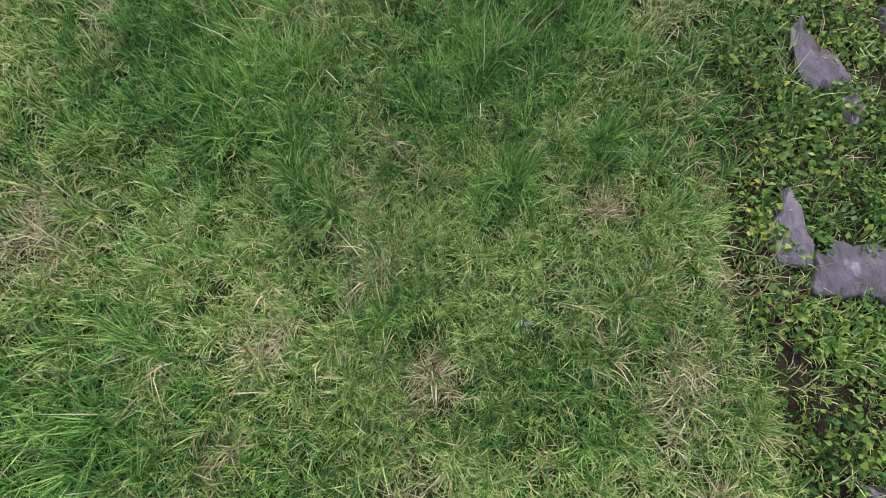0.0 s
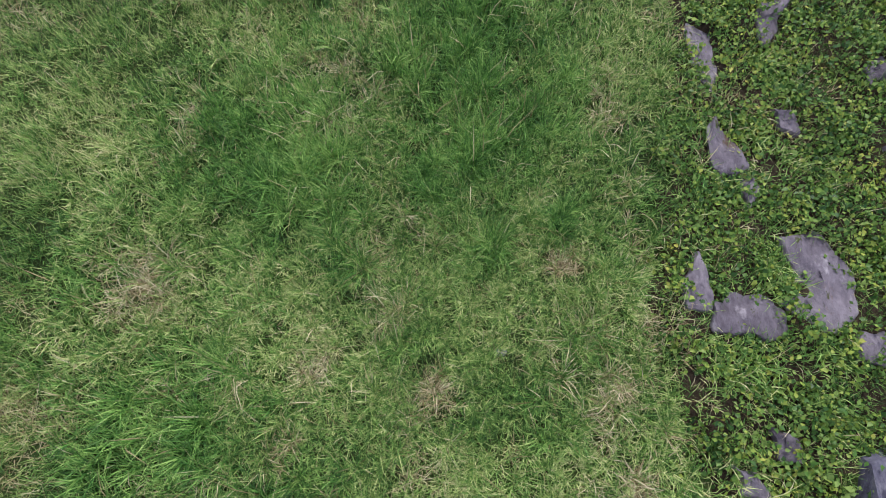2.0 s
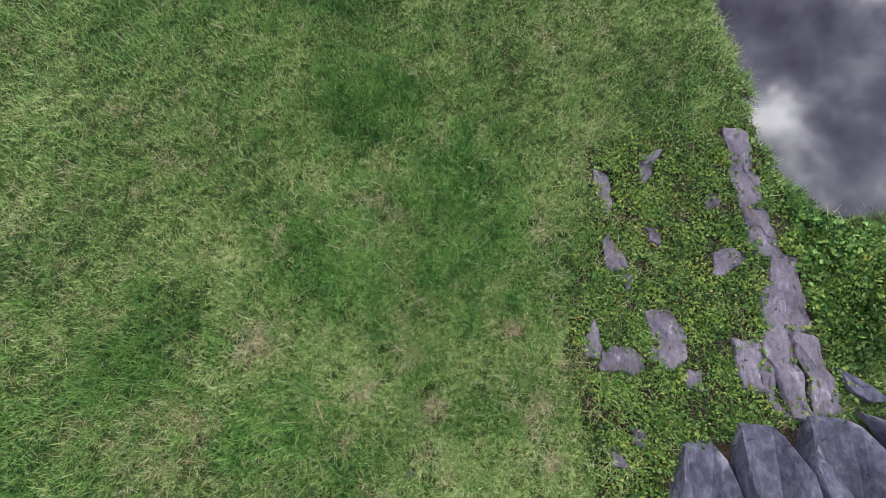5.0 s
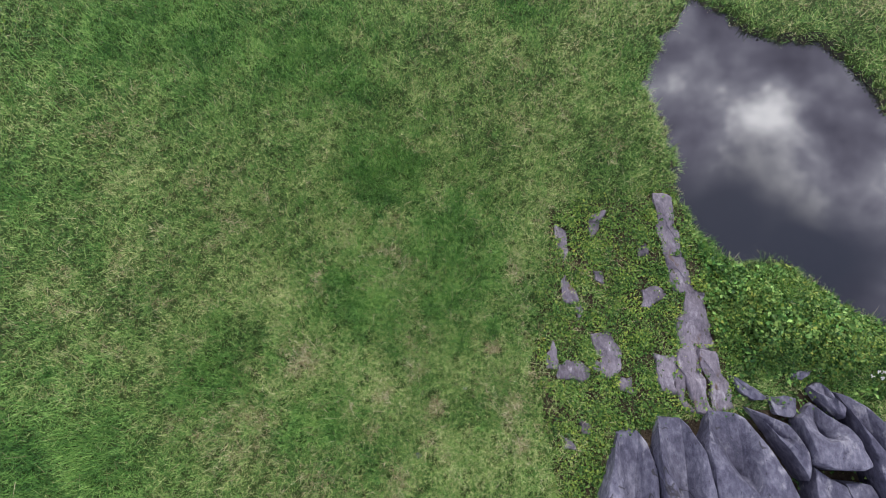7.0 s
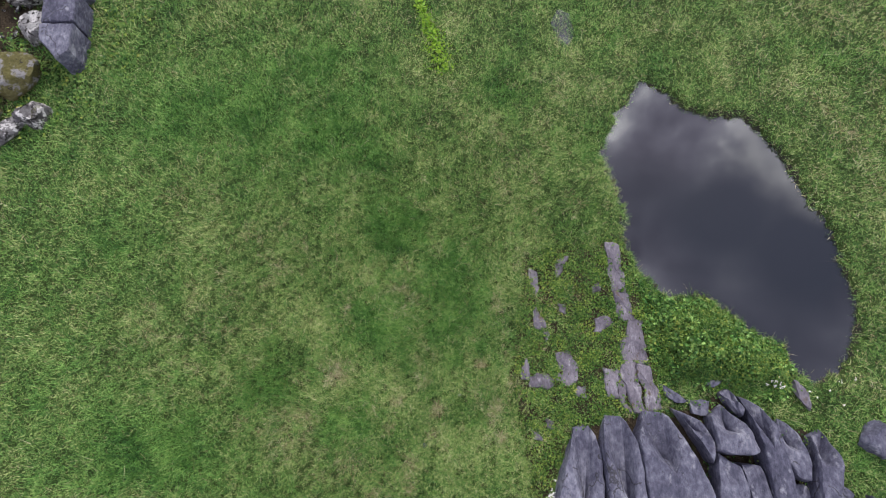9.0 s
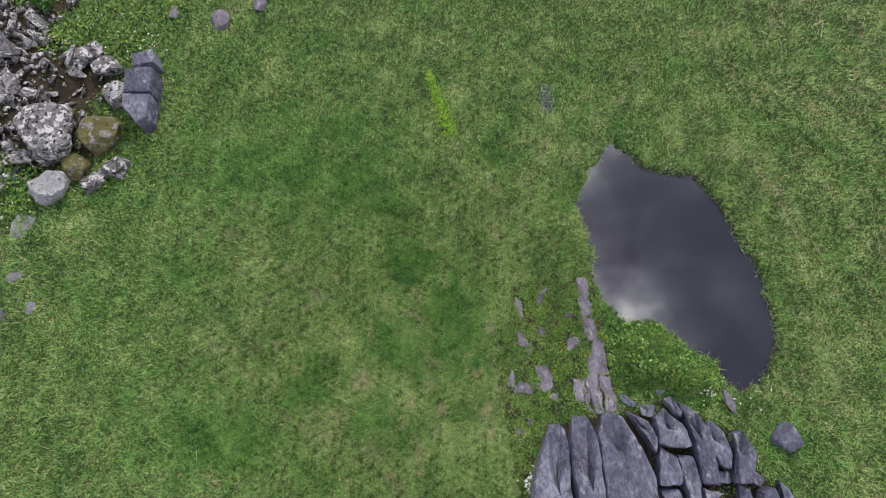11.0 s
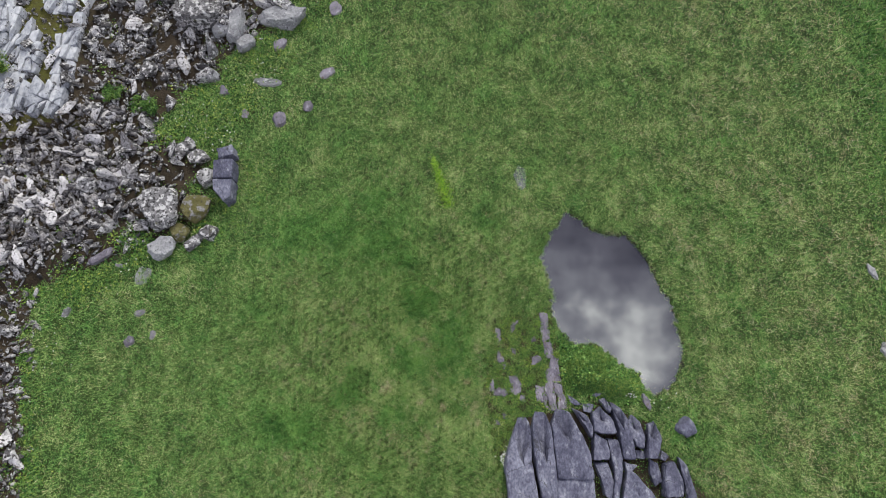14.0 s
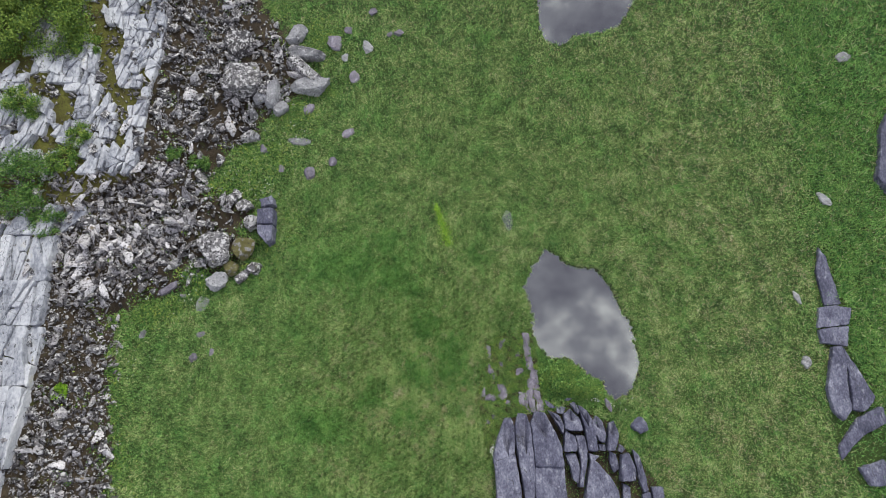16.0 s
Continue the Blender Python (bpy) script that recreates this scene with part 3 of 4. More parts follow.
def stone_mesh(name, rx, ry, h, mat, seed, cuts=10, subdiv=4, boxy=3.5):
    """A weathered boulder: a ball cut by flat faces, then roughened."""
    rng = random.Random(seed)
    bm = bmesh.new()
    bmesh.ops.create_icosphere(bm, subdivisions=subdiv, radius=1.0)
    planes = []
    for _ in range(cuts):
        nrm = Vector((rng.gauss(0, 1), rng.gauss(0, 1), rng.gauss(0, 0.8))).normalized()
        planes.append((nrm, rng.uniform(0.56, 0.92)))
    planes.append((Vector((rng.uniform(-0.2, 0.2), rng.uniform(-0.2, 0.2), 1)).normalized(), 0.6))
    off = Vector((rng.random() * 40, rng.random() * 40, rng.random() * 40))
    for v in bm.verts:
        p = v.co.copy()
        p /= (abs(p.x) ** boxy + abs(p.y) ** boxy + abs(p.z) ** boxy) ** (1 / boxy) * 1.08
        for nrm, d in planes:
            over = p.dot(nrm) - d
            if over > 0:
                p -= nrm * over * 0.98
        p += noise.noise_vector(p * 1.7 + off) * 0.10 + noise.noise_vector(p * 5 + off) * 0.06 + noise.noise_vector(p * 12 + off) * 0.03
        v.co = Vector((p.x * rx * 1.18, p.y * ry * 1.18, p.z * h * 0.8 + h * 0.35))
    for f in bm.faces:
        f.smooth = True
    me = bpy.data.meshes.new(name)
    bm.to_mesh(me)
    bm.free()
    me.materials.append(mat)
    me.set_sharp_from_angle(angle=radians(30))
    return me


def boulder(x, y, w, d, h, turn, seed, mat=M_BOULDER, label="weathered grey limestone boulder lying in the grass", group="", boxy=3.5):
    ob = new("boulder", stone_mesh("boulder", w / 2, d / 2, h, mat, seed, subdiv=4 if w > 0.9 else 3, boxy=boxy))
    ob.location = (x, y, float(on_ground(x, y)) - 0.05 * h)
    ob.rotation_euler = (0, 0, radians(turn))
    return tagged(ob, label, "boulder", group)


boulder(7.89, -0.38, 0.66, 0.60, 0.40, 20, 101, M_ROCK, label="single rounded grey boulder beside the pond and outcrop")
boulder(6.75, 0.42, 0.22, 0.52, 0.12, 20, 102, M_SLAB, "small pale slab at the pond's end")
boulder(15.07, 2.14, 0.4, 0.5, 0.25, 0, 103)
boulder(15.2, 4.9, 0.22, 0.6, 0.15, 15, 104)
boulder(19.5, 16.9, 0.8, 0.5, 0.25, 20, 105)
boulder(17.2, 9.4, 0.8, 0.4, 0.2, 120, 106)

# a block split in three at the foot of the scree
split_block = tagged(empty_at("split_boulder", -8.1, 8.5, 0.0), "large smooth grey boulder split into three blocks", "boulder")
rock("block", [(-8.44, 9.49), (-7.90, 9.65), (-7.78, 9.28), (-8.33, 9.08)], 0.50, M_ROCK, 111, split_block, 0.05)
rock("block", [(-8.48, 8.99), (-7.76, 9.02), (-7.70, 8.29), (-8.43, 8.24)], 0.60, M_ROCK, 112, split_block, 0.05)
rock("block", [(-8.42, 8.18), (-7.70, 8.21), (-7.71, 7.54), (-7.93, 7.35), (-8.33, 7.79)], 0.62, M_ROCK, 113, split_block, 0.05)

FOOT = "boulders at the foot of the scree"
big = "big rounded boulder blotched with white and black lichen"
for k, (x, y, w, d, h, turn, mat, text) in enumerate([
        (-10.25, 7.1, 1.45, 1.4, 0.95, 15, M_LICHEN, big),
        (-10.15, 5.65, 1.05, 0.80, 0.55, 10, M_BOULDER, "pale grey boulder at the foot of the scree"),
        (-9.06, 7.3, 0.95, 0.95, 0.55, 40, M_MOSS, "brown moss-covered boulder in the scree"),
        (-9.5, 6.35, 0.55, 0.75, 0.45, 20, M_MOSS, "brown moss-covered boulder in the scree"),
        (-8.5, 6.35, 0.60, 0.55, 0.40, 70, M_LICHEN, "small lichened boulder in the scree"),
        (-9.0, 5.95, 0.75, 0.35, 0.30, 40, M_LICHEN, "small lichened boulder in the scree"),
        (-8.85, 8.4, 0.6, 0.7, 0.4, 0, M_LICHEN, "small lichened boulder in the scree"),
        (-9.2, 9.3, 0.7, 0.55, 0.45, 30, M_LICHEN, "small lichened boulder in the scree"),
        (-9.7, 9.8, 0.5, 0.6, 0.4, 50, M_LICHEN, "small lichened boulder in the scree"),
        (-12.15, 5.45, 0.95, 0.42, 0.22, 38, M_SLAB, "tilted grey slab lying on the turf")]):
    boulder(x, y, w, d, h, turn, 120 + k, mat, text, FOOT, 2.6 if k == 0 else 4.0)
for k, (x, y, w, d, h, turn) in enumerate([
        (-6.9, 16.4, 2.1, 0.75, 0.7, -35), (-6.55, 15.55, 1.9, 1.0, 0.65, 8), (-7.0, 17.5, 1.9, 0.7, 0.6, -5), (-10.1, 17.9, 1.4, 1.3, 0.8, 30),
        (-9.9, 15.8, 1.7, 1.6, 1.0, 0), (-7.5, 18.5, 1.1, 0.9, 0.6, 10), (-8.35, 15.1, 0.7, 1.4, 0.6, -8), (-9.4, 12.85, 1.0, 0.5, 0.5, 12),
        (-8.0, 14.3, 0.8, 0.6, 0.5, 40), (-8.9, 14.9, 0.7, 0.8, 0.5, 0)]):
    boulder(x, y, w, d, h, turn, 140 + k, M_LICHEN if k in (0, 3, 4, 7) else M_BOULDER, "large grey boulder fallen to the foot of the scree", FOOT)
for k, (x, y, w, d, h, turn) in enumerate([
        (-11.6, 5.1, 0.28, 0.2, 0.12, 0), (-10.73, 4.67, 0.55, 0.75, 0.05, -10), (-10.6, 3.4, 0.35, 0.25, 0.10, 30), (-10.8, 2.38, 0.32, 0.38, 0.16, 20), (-10.03, 2.6, 0.2, 0.3, 0.12, 0),
        (-13.15, 3.4, 0.3, 0.35, 0.2, 0), (-5.3, 11.55, 0.40, 0.45, 0.3, 10), (-6.38, 10.95, 0.5, 0.6, 0.3, 0), (-4.65, 13.1, 0.6, 0.42, 0.2, 35), (-7.0, 12.6, 1.0, 0.4, 0.15, -5),
        (-8.65, 12.2, 0.42, 0.48, 0.35, 0), (-7.7, 11.2, 0.25, 0.4, 0.2, 0), (-5.6, 18.2, 0.7, 0.95, 0.45, 10), (-3.9, 17.9, 0.5, 0.7, 0.3, 15), (-2.35, 18.7, 0.5, 0.4, 0.25, 20),
        (-2.8, 18.6, 0.28, 0.3, 0.2, 0), (-4.5, 16.2, 0.45, 0.65, 0.2, 10), (-5.0, 17.3, 0.35, 0.4, 0.2, 0), (-6.6, 14.35, 0.5, 0.55, 0.35, 0), (-3.7, 20.0, 0.5, 0.4, 0.3, 0), (-4.9, 18.9, 0.4, 0.4, 0.25, 60)]):
    boulder(x, y, w, d, 0.6 * h, turn, 170 + k, M_BOULDER if k % 4 == 1 else M_SLAB, "grey stone half sunk in the meadow grass", "stones strewn in the grass")
boulder(0.36, 0.49, 0.075, 0.05, 0.035, 10, 199, M_PALE, "small pale stone lying in the grass")
boulder(-0.27, -0.40, 0.085, 0.075, 0.05, 0, 198, M_ROCK, "small grey stone lying in the grass")


# ---------------------------------------------------------------- terrace and scree
rng = np.random.RandomState(11)
terrace = tagged(empty_at("limestone_terrace", -17.5, 8, 1.0), "pale jointed limestone terrace broken into long blocks", "rock terrace")
bare = sines(31, 3.0)


def halve(poly, at, nrm, gap):
    """The two parts of a convex outline on either side of a line, a joint's width apart."""
    out = []
    for sign in (1, -1):
        side = [sign * ((p[0] - at[0]) * nrm[0] + (p[1] - at[1]) * nrm[1]) - gap / 2 for p in poly]
        piece = []
        for k, p in enumerate(poly):
            q, a, b = poly[(k + 1) % len(poly)], side[k], side[(k + 1) % len(poly)]
            if a >= 0:
                piece.append(p)
            if (a >= 0) != (b >= 0):
                f = a / (a - b)
                piece.append((p[0] + (q[0] - p[0]) * f, p[1] + (q[1] - p[1]) * f))
        out.append(piece)
    return out


def area_of(poly):
    return abs(sum(a[0] * b[1] - a[1] * b[0] for a, b in zip(poly, poly[1:] + poly[:1]))) / 2


def shatter(poly, size, strike, slim, r):
    """Split an outline along and across the strike until its pieces are about the wanted size."""
    if len(poly) < 3 or area_of(poly) < 0.02:
        return []
    if area_of(poly) < size * r.uniform(0.35, 1.9):
        return [poly]
    sx, sy = math.sin(strike), math.cos(strike)
    along = [p[0] * sx + p[1] * sy for p in poly]
    across = [p[0] * sy - p[1] * sx for p in poly]
    run, wide = max(along) - min(along), max(across) - min(across)
    turn = strike + (r.gauss(0, 0.26) if run < slim * wide else 1.571 + r.gauss(0, 0.50))
    nrm = (math.cos(turn), -math.sin(turn))
    c = [sum(p[k] for p in poly) / len(poly) for k in (0, 1)]
    at = (c[0] + r.uniform(-0.22, 0.22) * wide, c[1] + r.uniform(-0.22, 0.22) * run)
    return [q for piece in halve(poly, at, nrm, r.choice((0.006, 0.012, 0.035))) for q in shatter(piece, size, strike, slim, r)]


# ledges of bare rock, split along and across the strike
cutter = random.Random(77)
ledge = sines(32, 2.2)
mark = -5.0
while mark < 22.5:
    ahead = mark + cutter.uniform(1.8, 3.2)
    w0, w1 = (float(np.interp(u, WALL_Y, WALL_X)) + cutter.uniform(-0.15, 0.15) for u in (mark, ahead))
    upper = mark > 9.0
    strike = math.atan2(w1 - w0, ahead - mark) * 0.6 + cutter.gauss(0.08, 0.05)
    for pts in shatter([(w0 - 9, mark), (w0, mark), (w1, ahead), (w1 - 9, ahead)], 0.23 if upper else 0.85, strike, 1.9 if upper else 2.4, cutter):
        mx, my = sum(p[0] for p in pts) / len(pts), sum(p[1] for p in pts) / len(pts)
        back = float(np.interp(my, WALL_Y, WALL_X)) - mx
        gone = bare(mx, my) > (1.0 if not upper else 0.34) and back > 0.9
        if gone or mx < -19.2 - 0.24 * (my + 3) or 8.5 < my < 10.6 or (upper and cutter.random() > 0.96):
            continue
        tall = 0.24 + 0.10 * float(ledge(mx, my)) + cutter.uniform(-0.07, 0.09) * (1.0 if upper else 0.5)
        rock("limestone_block", pts, max(tall, 0.08), M_PALE, cutter.randrange(10 ** 6), terrace, float(ground_z(mx, my)) - 0.05, n=22, rough=0.05, sink=0.4, sharp=True)
    mark = ahead

# angular fragments
HULLS = []
for k in range(20):
    bm = bmesh.new()
    r = random.Random(300 + k)
    sx, sy, sz = r.uniform(0.8, 1.5), r.uniform(0.4, 0.9), r.uniform(0.22, 0.5)
    for _ in range(12):
        v = Vector((r.gauss(0, 1), r.gauss(0, 1), r.gauss(0, 1))).normalized()
        bm.verts.new((v.x * sx * 0.5, v.y * sy * 0.5, v.z * sz * 0.5))
    bmesh.ops.convex_hull(bm, input=bm.verts)
    bmesh.ops.delete(bm, geom=[v for v in bm.verts if not v.link_faces], context="VERTS")
    bmesh.ops.recalc_face_normals(bm, faces=bm.faces)
    bmesh.ops.triangulate(bm, faces=bm.faces)
    bm.verts.index_update()
    me = bpy.data.meshes.new("rock_fragment")
    bm.to_mesh(me)
    me.materials.append(M_LICHEN if k % 2 else M_SCREE)
    HULLS.append((me, np.array([v.co for v in bm.verts]), np.array([[v.index for v in f.verts] for f in bm.faces])))
    bm.free()

scree = tagged(empty_at("scree", -12, 8, 0.0), "heap of pale angular limestone rubble below the terrace", "scree")
want = 18500
px, py = rng.uniform(-24, -5.5, want * 5), rng.uniform(-4.5, 22.5, want * 5)
s = scree_share(px, py)
clump = sines(33, 2.6)(px, py)
chance = np.clip(step(0.0, 0.25, s) * (0.30 + np.where(py > 11.3, 0.20, 0.70) * step(0.40, 0.58, s + 0.08 * clump) + 0.20 * clump) + 0.62 * (py < 4.3), 0, 1) * (s > 0.02)
chance = np.where(s > 1.02, np.where((py > 9.2) & (s < 3), 0.16 + 0.14 * clump, np.where((py > 8.0) & (s < 1.9), 0.75, 0.10)), chance)
keep = rng.rand(len(px)) < chance
order = rng.permutation(np.nonzero(keep)[0])[:want]
keep = order
px, py, s = px[keep], py[keep], s[keep]
size = np.exp(rng.normal(np.log(0.15), 0.68, len(px))).clip(0.06, 0.95) * np.where(py < 4.5, 0.72, 1.0) * np.where((s > 0.05) & (s < 0.5) & (py > 5.5), 1.3, 1.0)
dark = rng.rand(len(px)) < 0.92 * np.where(py > 11.3, 0.7, 1 - step(0.36, 0.56, s + 0.12 * clump[keep])) * (py > 5) + 0.40 * (py < 5) + 0.14
order = np.argsort(-size)
V, F, S, at = [], [], [], 0
for rank, k in enumerate(order):
    me, hv, hf = HULLS[2 * rng.randint(len(HULLS) // 2) + int(dark[k])]
    turn = Euler((rng.normal(0, 0.6), rng.normal(0, 0.6), rng.uniform(0, 6.283))).to_matrix()
    place = Vector((px[k], py[k], float(on_ground(px[k], py[k])) + size[k] * rng.uniform(0.05, 0.22)))
    if rank < 300:
        ob = new("rock_fragment", me)
        ob.parent = scree
        ob.matrix_basis = Matrix.LocRotScale(place - scree.location, turn.to_quaternion(), (size[k],) * 3)
    else:
        V.append(hv * size[k] @ np.array(turn).T + np.array(place - scree.location))
        F.append(hf + at)
        S.append(np.full(len(hf), int(dark[k])))
        at += len(hv)
tagged(part("rubble", mesh_of("rubble", np.concatenate(V), np.concatenate(F), [M_SCREE, M_LICHEN], np.concatenate(S)), scree, "small pale and dark limestone rubble"), kind="stuff")


# ---------------------------------------------------------------- plants
def leaves(name, x, y, z, size, tilt, mats, slots, rng):
    """Small folded leaves, four triangles each."""
    n = len(x)
    shape = np.array([(0, 0, 0), (0.36, 0.35, 0.06), (0, 0.45, -0.03), (-0.36, 0.35, 0.06), (0, 1.0, -0.12)])
    tris = np.array([(0, 1, 2), (0, 2, 3), (2, 1, 4), (2, 4, 3)])
    a, b, c = rng.rand(n) * 6.283, rng.normal(0, 1, n) * tilt, rng.normal(0, 1, n) * tilt * 0.7
    p = shape[None] * size[:, None, None]
    p[:, :, 1] -= 0.4 * size[:, None]
    cb, sb, cc, sc, ca, sa = np.cos(b), np.sin(b), np.cos(c), np.sin(c), np.cos(a), np.sin(a)
    yy, zz = p[..., 1] * cb[:, None] - p[..., 2] * sb[:, None], p[..., 1] * sb[:, None] + p[..., 2] * cb[:, None]
    xx, zz = p[..., 0] * cc[:, None] + zz * sc[:, None], -p[..., 0] * sc[:, None] + zz * cc[:, None]
    wx, wy = xx * ca[:, None] - yy * sa[:, None], xx * sa[:, None] + yy * ca[:, None]
    v = np.stack([wx + x[:, None], wy + y[:, None], zz + z[:, None]], 2).reshape(-1, 3)
    f = (tris[None] + 5 * np.arange(n)[:, None, None]).reshape(-1, 3)
    return mesh_of(name, v, f, mats, np.repeat(slots, 4))


def on_slabs(x, y, margin=0.0):
    inside = np.zeros(len(x), bool)
    for pts in SLABS:
        inside |= within(pts, x, y, margin)
    return inside


# bramble and ivy over the flat slabs, and on the bank by the pond
n = 230000
x, y = rng.uniform(1.0, 7.2, n), rng.uniform(-1.9, 4.0, n)
d_strip, d_bank = depth_in(STRIP, x, y) + 0.10 * fray(2 * x, 2 * y), depth_in(BANK, x, y)
thin = sines(41, 0.5)(x, y)
chance = np.maximum(step(-0.22, 0.20, d_strip) * (0.55 + 0.40 * thin), step(-0.1, 0.25, d_bank) * 0.5)
keep = (rng.rand(n) < chance) & ~(on_slabs(x, y, 0.0) & (sines(47, 0.16)(x, y) + 0.8 * rng.rand(n) > 0.1)) & ~on_slabs(x, y, 0.075) & (depth_in(OUTCROP, x, y) < 0.05) & (depth_in(POND, x, y) < 0.05)
x, y, d_bank = x[keep], y[keep], d_bank[keep]
cushion = 0.05 + 0.05 * sines(42, 0.6)(x, y) + 0.10 * step(0.05, 0.5, d_bank) * (1 + sines(45, 0.5)(x, y))
z = on_ground(x, y) + np.maximum(0.02, cushion + 0.10 * step(0, 0.4, d_bank)) * rng.rand(len(x)) ** 0.6 + 0.015
slots = np.where(rng.rand(len(x)) < np.where(d_bank > 0, 0.35, 0.60 + 0.3 * sines(48, 0.5)(x, y)), 0, 1)
tagged(new("bramble_cover", leaves("bramble_cover", x, y, z, rng.uniform(0.016, 0.048, len(x)), 0.7, [M_LEAF, M_WEED], slots, rng)),
       "low yellow-green bramble and ivy leaves between slabs", "ground cover", kind="stuff")

# herbs round the scree, the outcrop and the pond's rim, with a bright streak in the meadow
n = 240000
x, y = rng.uniform(-18, 19, n), rng.uniform(-3.7, 21.5, n)
s, w = scree_share(x, y), np.interp(y, WALL_Y, WALL_X)
patch = sines(43, 1.7)(x, y)
foot = np.exp(-((s + 0.06) / 0.13) ** 2) * (0.55 + 0.5 * patch) + 0.30 * step(0.55, 1.0, patch) * (s > 0) * (s < 1)
meads = step(0.9, 1.5, sines(44, 2.3)(x, y)) * 0.12 * (s < 0) * (np.hypot(x, y - 1) > 7)
crop = np.exp(-(depth_in(OUTCROP, x, y) / 0.25) ** 2) * (depth_in(OUTCROP, x, y) < 0.1) * 0.9
crevice = (depth_in(OUTCROP, x, y) > 0) * np.where(x > 4.7, 0.95, 0.30 * (patch > 0.75))
rim = np.exp(-((depth_in(POND, x, y) + 0.15) / 0.16) ** 2) * 0.8
along = np.clip((9.3 - y) / 1.9, 0, 1)
streak = np.exp(-((x - (-0.4 + 0.6 * along)) / 0.14) ** 2) * (y > 7.4) * (y < 9.3)
right = 0.85 * step(15.6, 17.0, x + 0.4 * patch)
keep = (rng.rand(n) < np.clip(np.maximum.reduce([foot, meads, crop, crevice, rim, streak, right]), 0, 1)) & (depth_in(POND, x, y) < 0.03) & (depth_in(POND_FAR, x, y) < 0.03) & ~within(FAR_ROCKS, x, y, -0.05)
x, y, s, streak = x[keep], y[keep], s[keep], streak[keep]
slots = np.where(streak > 0.3, 2, np.where(rng.rand(len(x)) < step(-0.2, 0.1, s) * 0.6, 1, 0))
inside_crop = depth_in(OUTCROP, x, y) > 0.05
z = on_ground(x, y) + rng.rand(len(x)) * np.where(inside_crop, 0.16, 0.10) + 0.02
tagged(new("herb_cover", leaves("herb_cover", x, y, z, np.where((x > 0) & (x < 9), rng.uniform(0.025, 0.06, len(x)), rng.uniform(0.05, 0.11, len(x))), 0.45, [M_WEED, M_LEAF, M_BRIGHT], slots, rng)),
       "broad-leaved green herbs round rocks and pond rim", "ground cover", kind="stuff")

# a streak of bright water weed in a damp furrow
f = rng.rand(520)
x, y = -0.42 + 0.62 * f + rng.normal(0, 0.13, 520) * (0.4 + f), 9.35 - 1.95 * f + rng.normal(0, 0.09, 520)
tagged(new("damp_weed", leaves("damp_weed", x, y, on_ground(x, y) + 0.05 + 0.08 * rng.rand(520), rng.uniform(0.04, 0.08, 520), 0.6, [M_BRIGHT], np.zeros(520, int), rng)),
       "streak of bright lime-green weed in the meadow", "ground cover", kind="stuff")

# a thick fringe of leaves along the foot of the scree and in its pockets
n = 230000
x, y = rng.uniform(-16, -3.5, n), rng.uniform(-3.7, 21.5, n)
s = scree_share(x, y)
patch = sines(43, 1.7)(x, y)
pockets = [(-9.4, 10.6, 1.0), (-8.4, 11.6, 1.1), (-11.0, 5.7, 0.9), (-13.0, 4.4, 0.8), (-7.2, 14.0, 1.0), (-12.2, 4.6, 0.7), (-6.2, 18.8, 1.0), (-10.6, 10.4, 0.7)]
pocket = np.max([np.exp(-(((x - a) ** 2 + (y - b) ** 2) / r ** 2) ** 1.5) for a, b, r in pockets], 0)
fringe = np.exp(-((s + 0.05) / 0.16) ** 2) * np.clip(0.30 + 0.6 * patch, 0, 1)
keep = rng.rand(n) < np.clip(np.maximum(pocket * (0.75 + 0.3 * patch), fringe * 0.7), 0, 1)
x, y, pocket = x[keep], y[keep], pocket[keep]
z = on_ground(x, y) + 0.02 + rng.rand(len(x)) * (0.05 + 0.13 * pocket)
tagged(new("scree_herbs", leaves("scree_herbs", x, y, z, rng.uniform(0.04, 0.10, len(x)), 0.45, [M_LEAF, M_WEED], np.where(rng.rand(len(x)) < 0.55, 0, 1), rng)),
       "yellow-green leafy herbs along the foot of the scree", "ground cover", kind="stuff")

# the bushy bank between outcrop and pond
n = 19000
x, y = rng.uniform(3.8, 7.3, n), rng.uniform(0.2, 3.2, n)
d = depth_in(BANK, x, y)
mound = np.clip(0.55 + 0.6 * sines(46, 0.7)(x, y), 0.08, 1.4)
keep = (rng.rand(n) < step(-0.12, 0.15, d)) & (depth_in(OUTCROP, x, y) < 0.05) & (depth_in(POND, x, y) < 0.07)
x, y, d, mound = x[keep], y[keep], d[keep], mound[keep]
z = on_ground(x, y) + 0.02 + (0.08 + 0.24 * step(0, 0.5, d)) * mound * rng.rand(len(x)) ** 0.45
tagged(new("bank_herbs", leaves("bank_herbs", x, y, z, rng.uniform(0.03, 0.095, len(x)), 0.75, [M_WEED, M_LEAF, M_LUSH], rng.choice(3, len(x), p=[0.42, 0.22, 0.36]), rng)),
       "bushy mixed green herbs on the bank above the pond", "ground cover", kind="stuff")

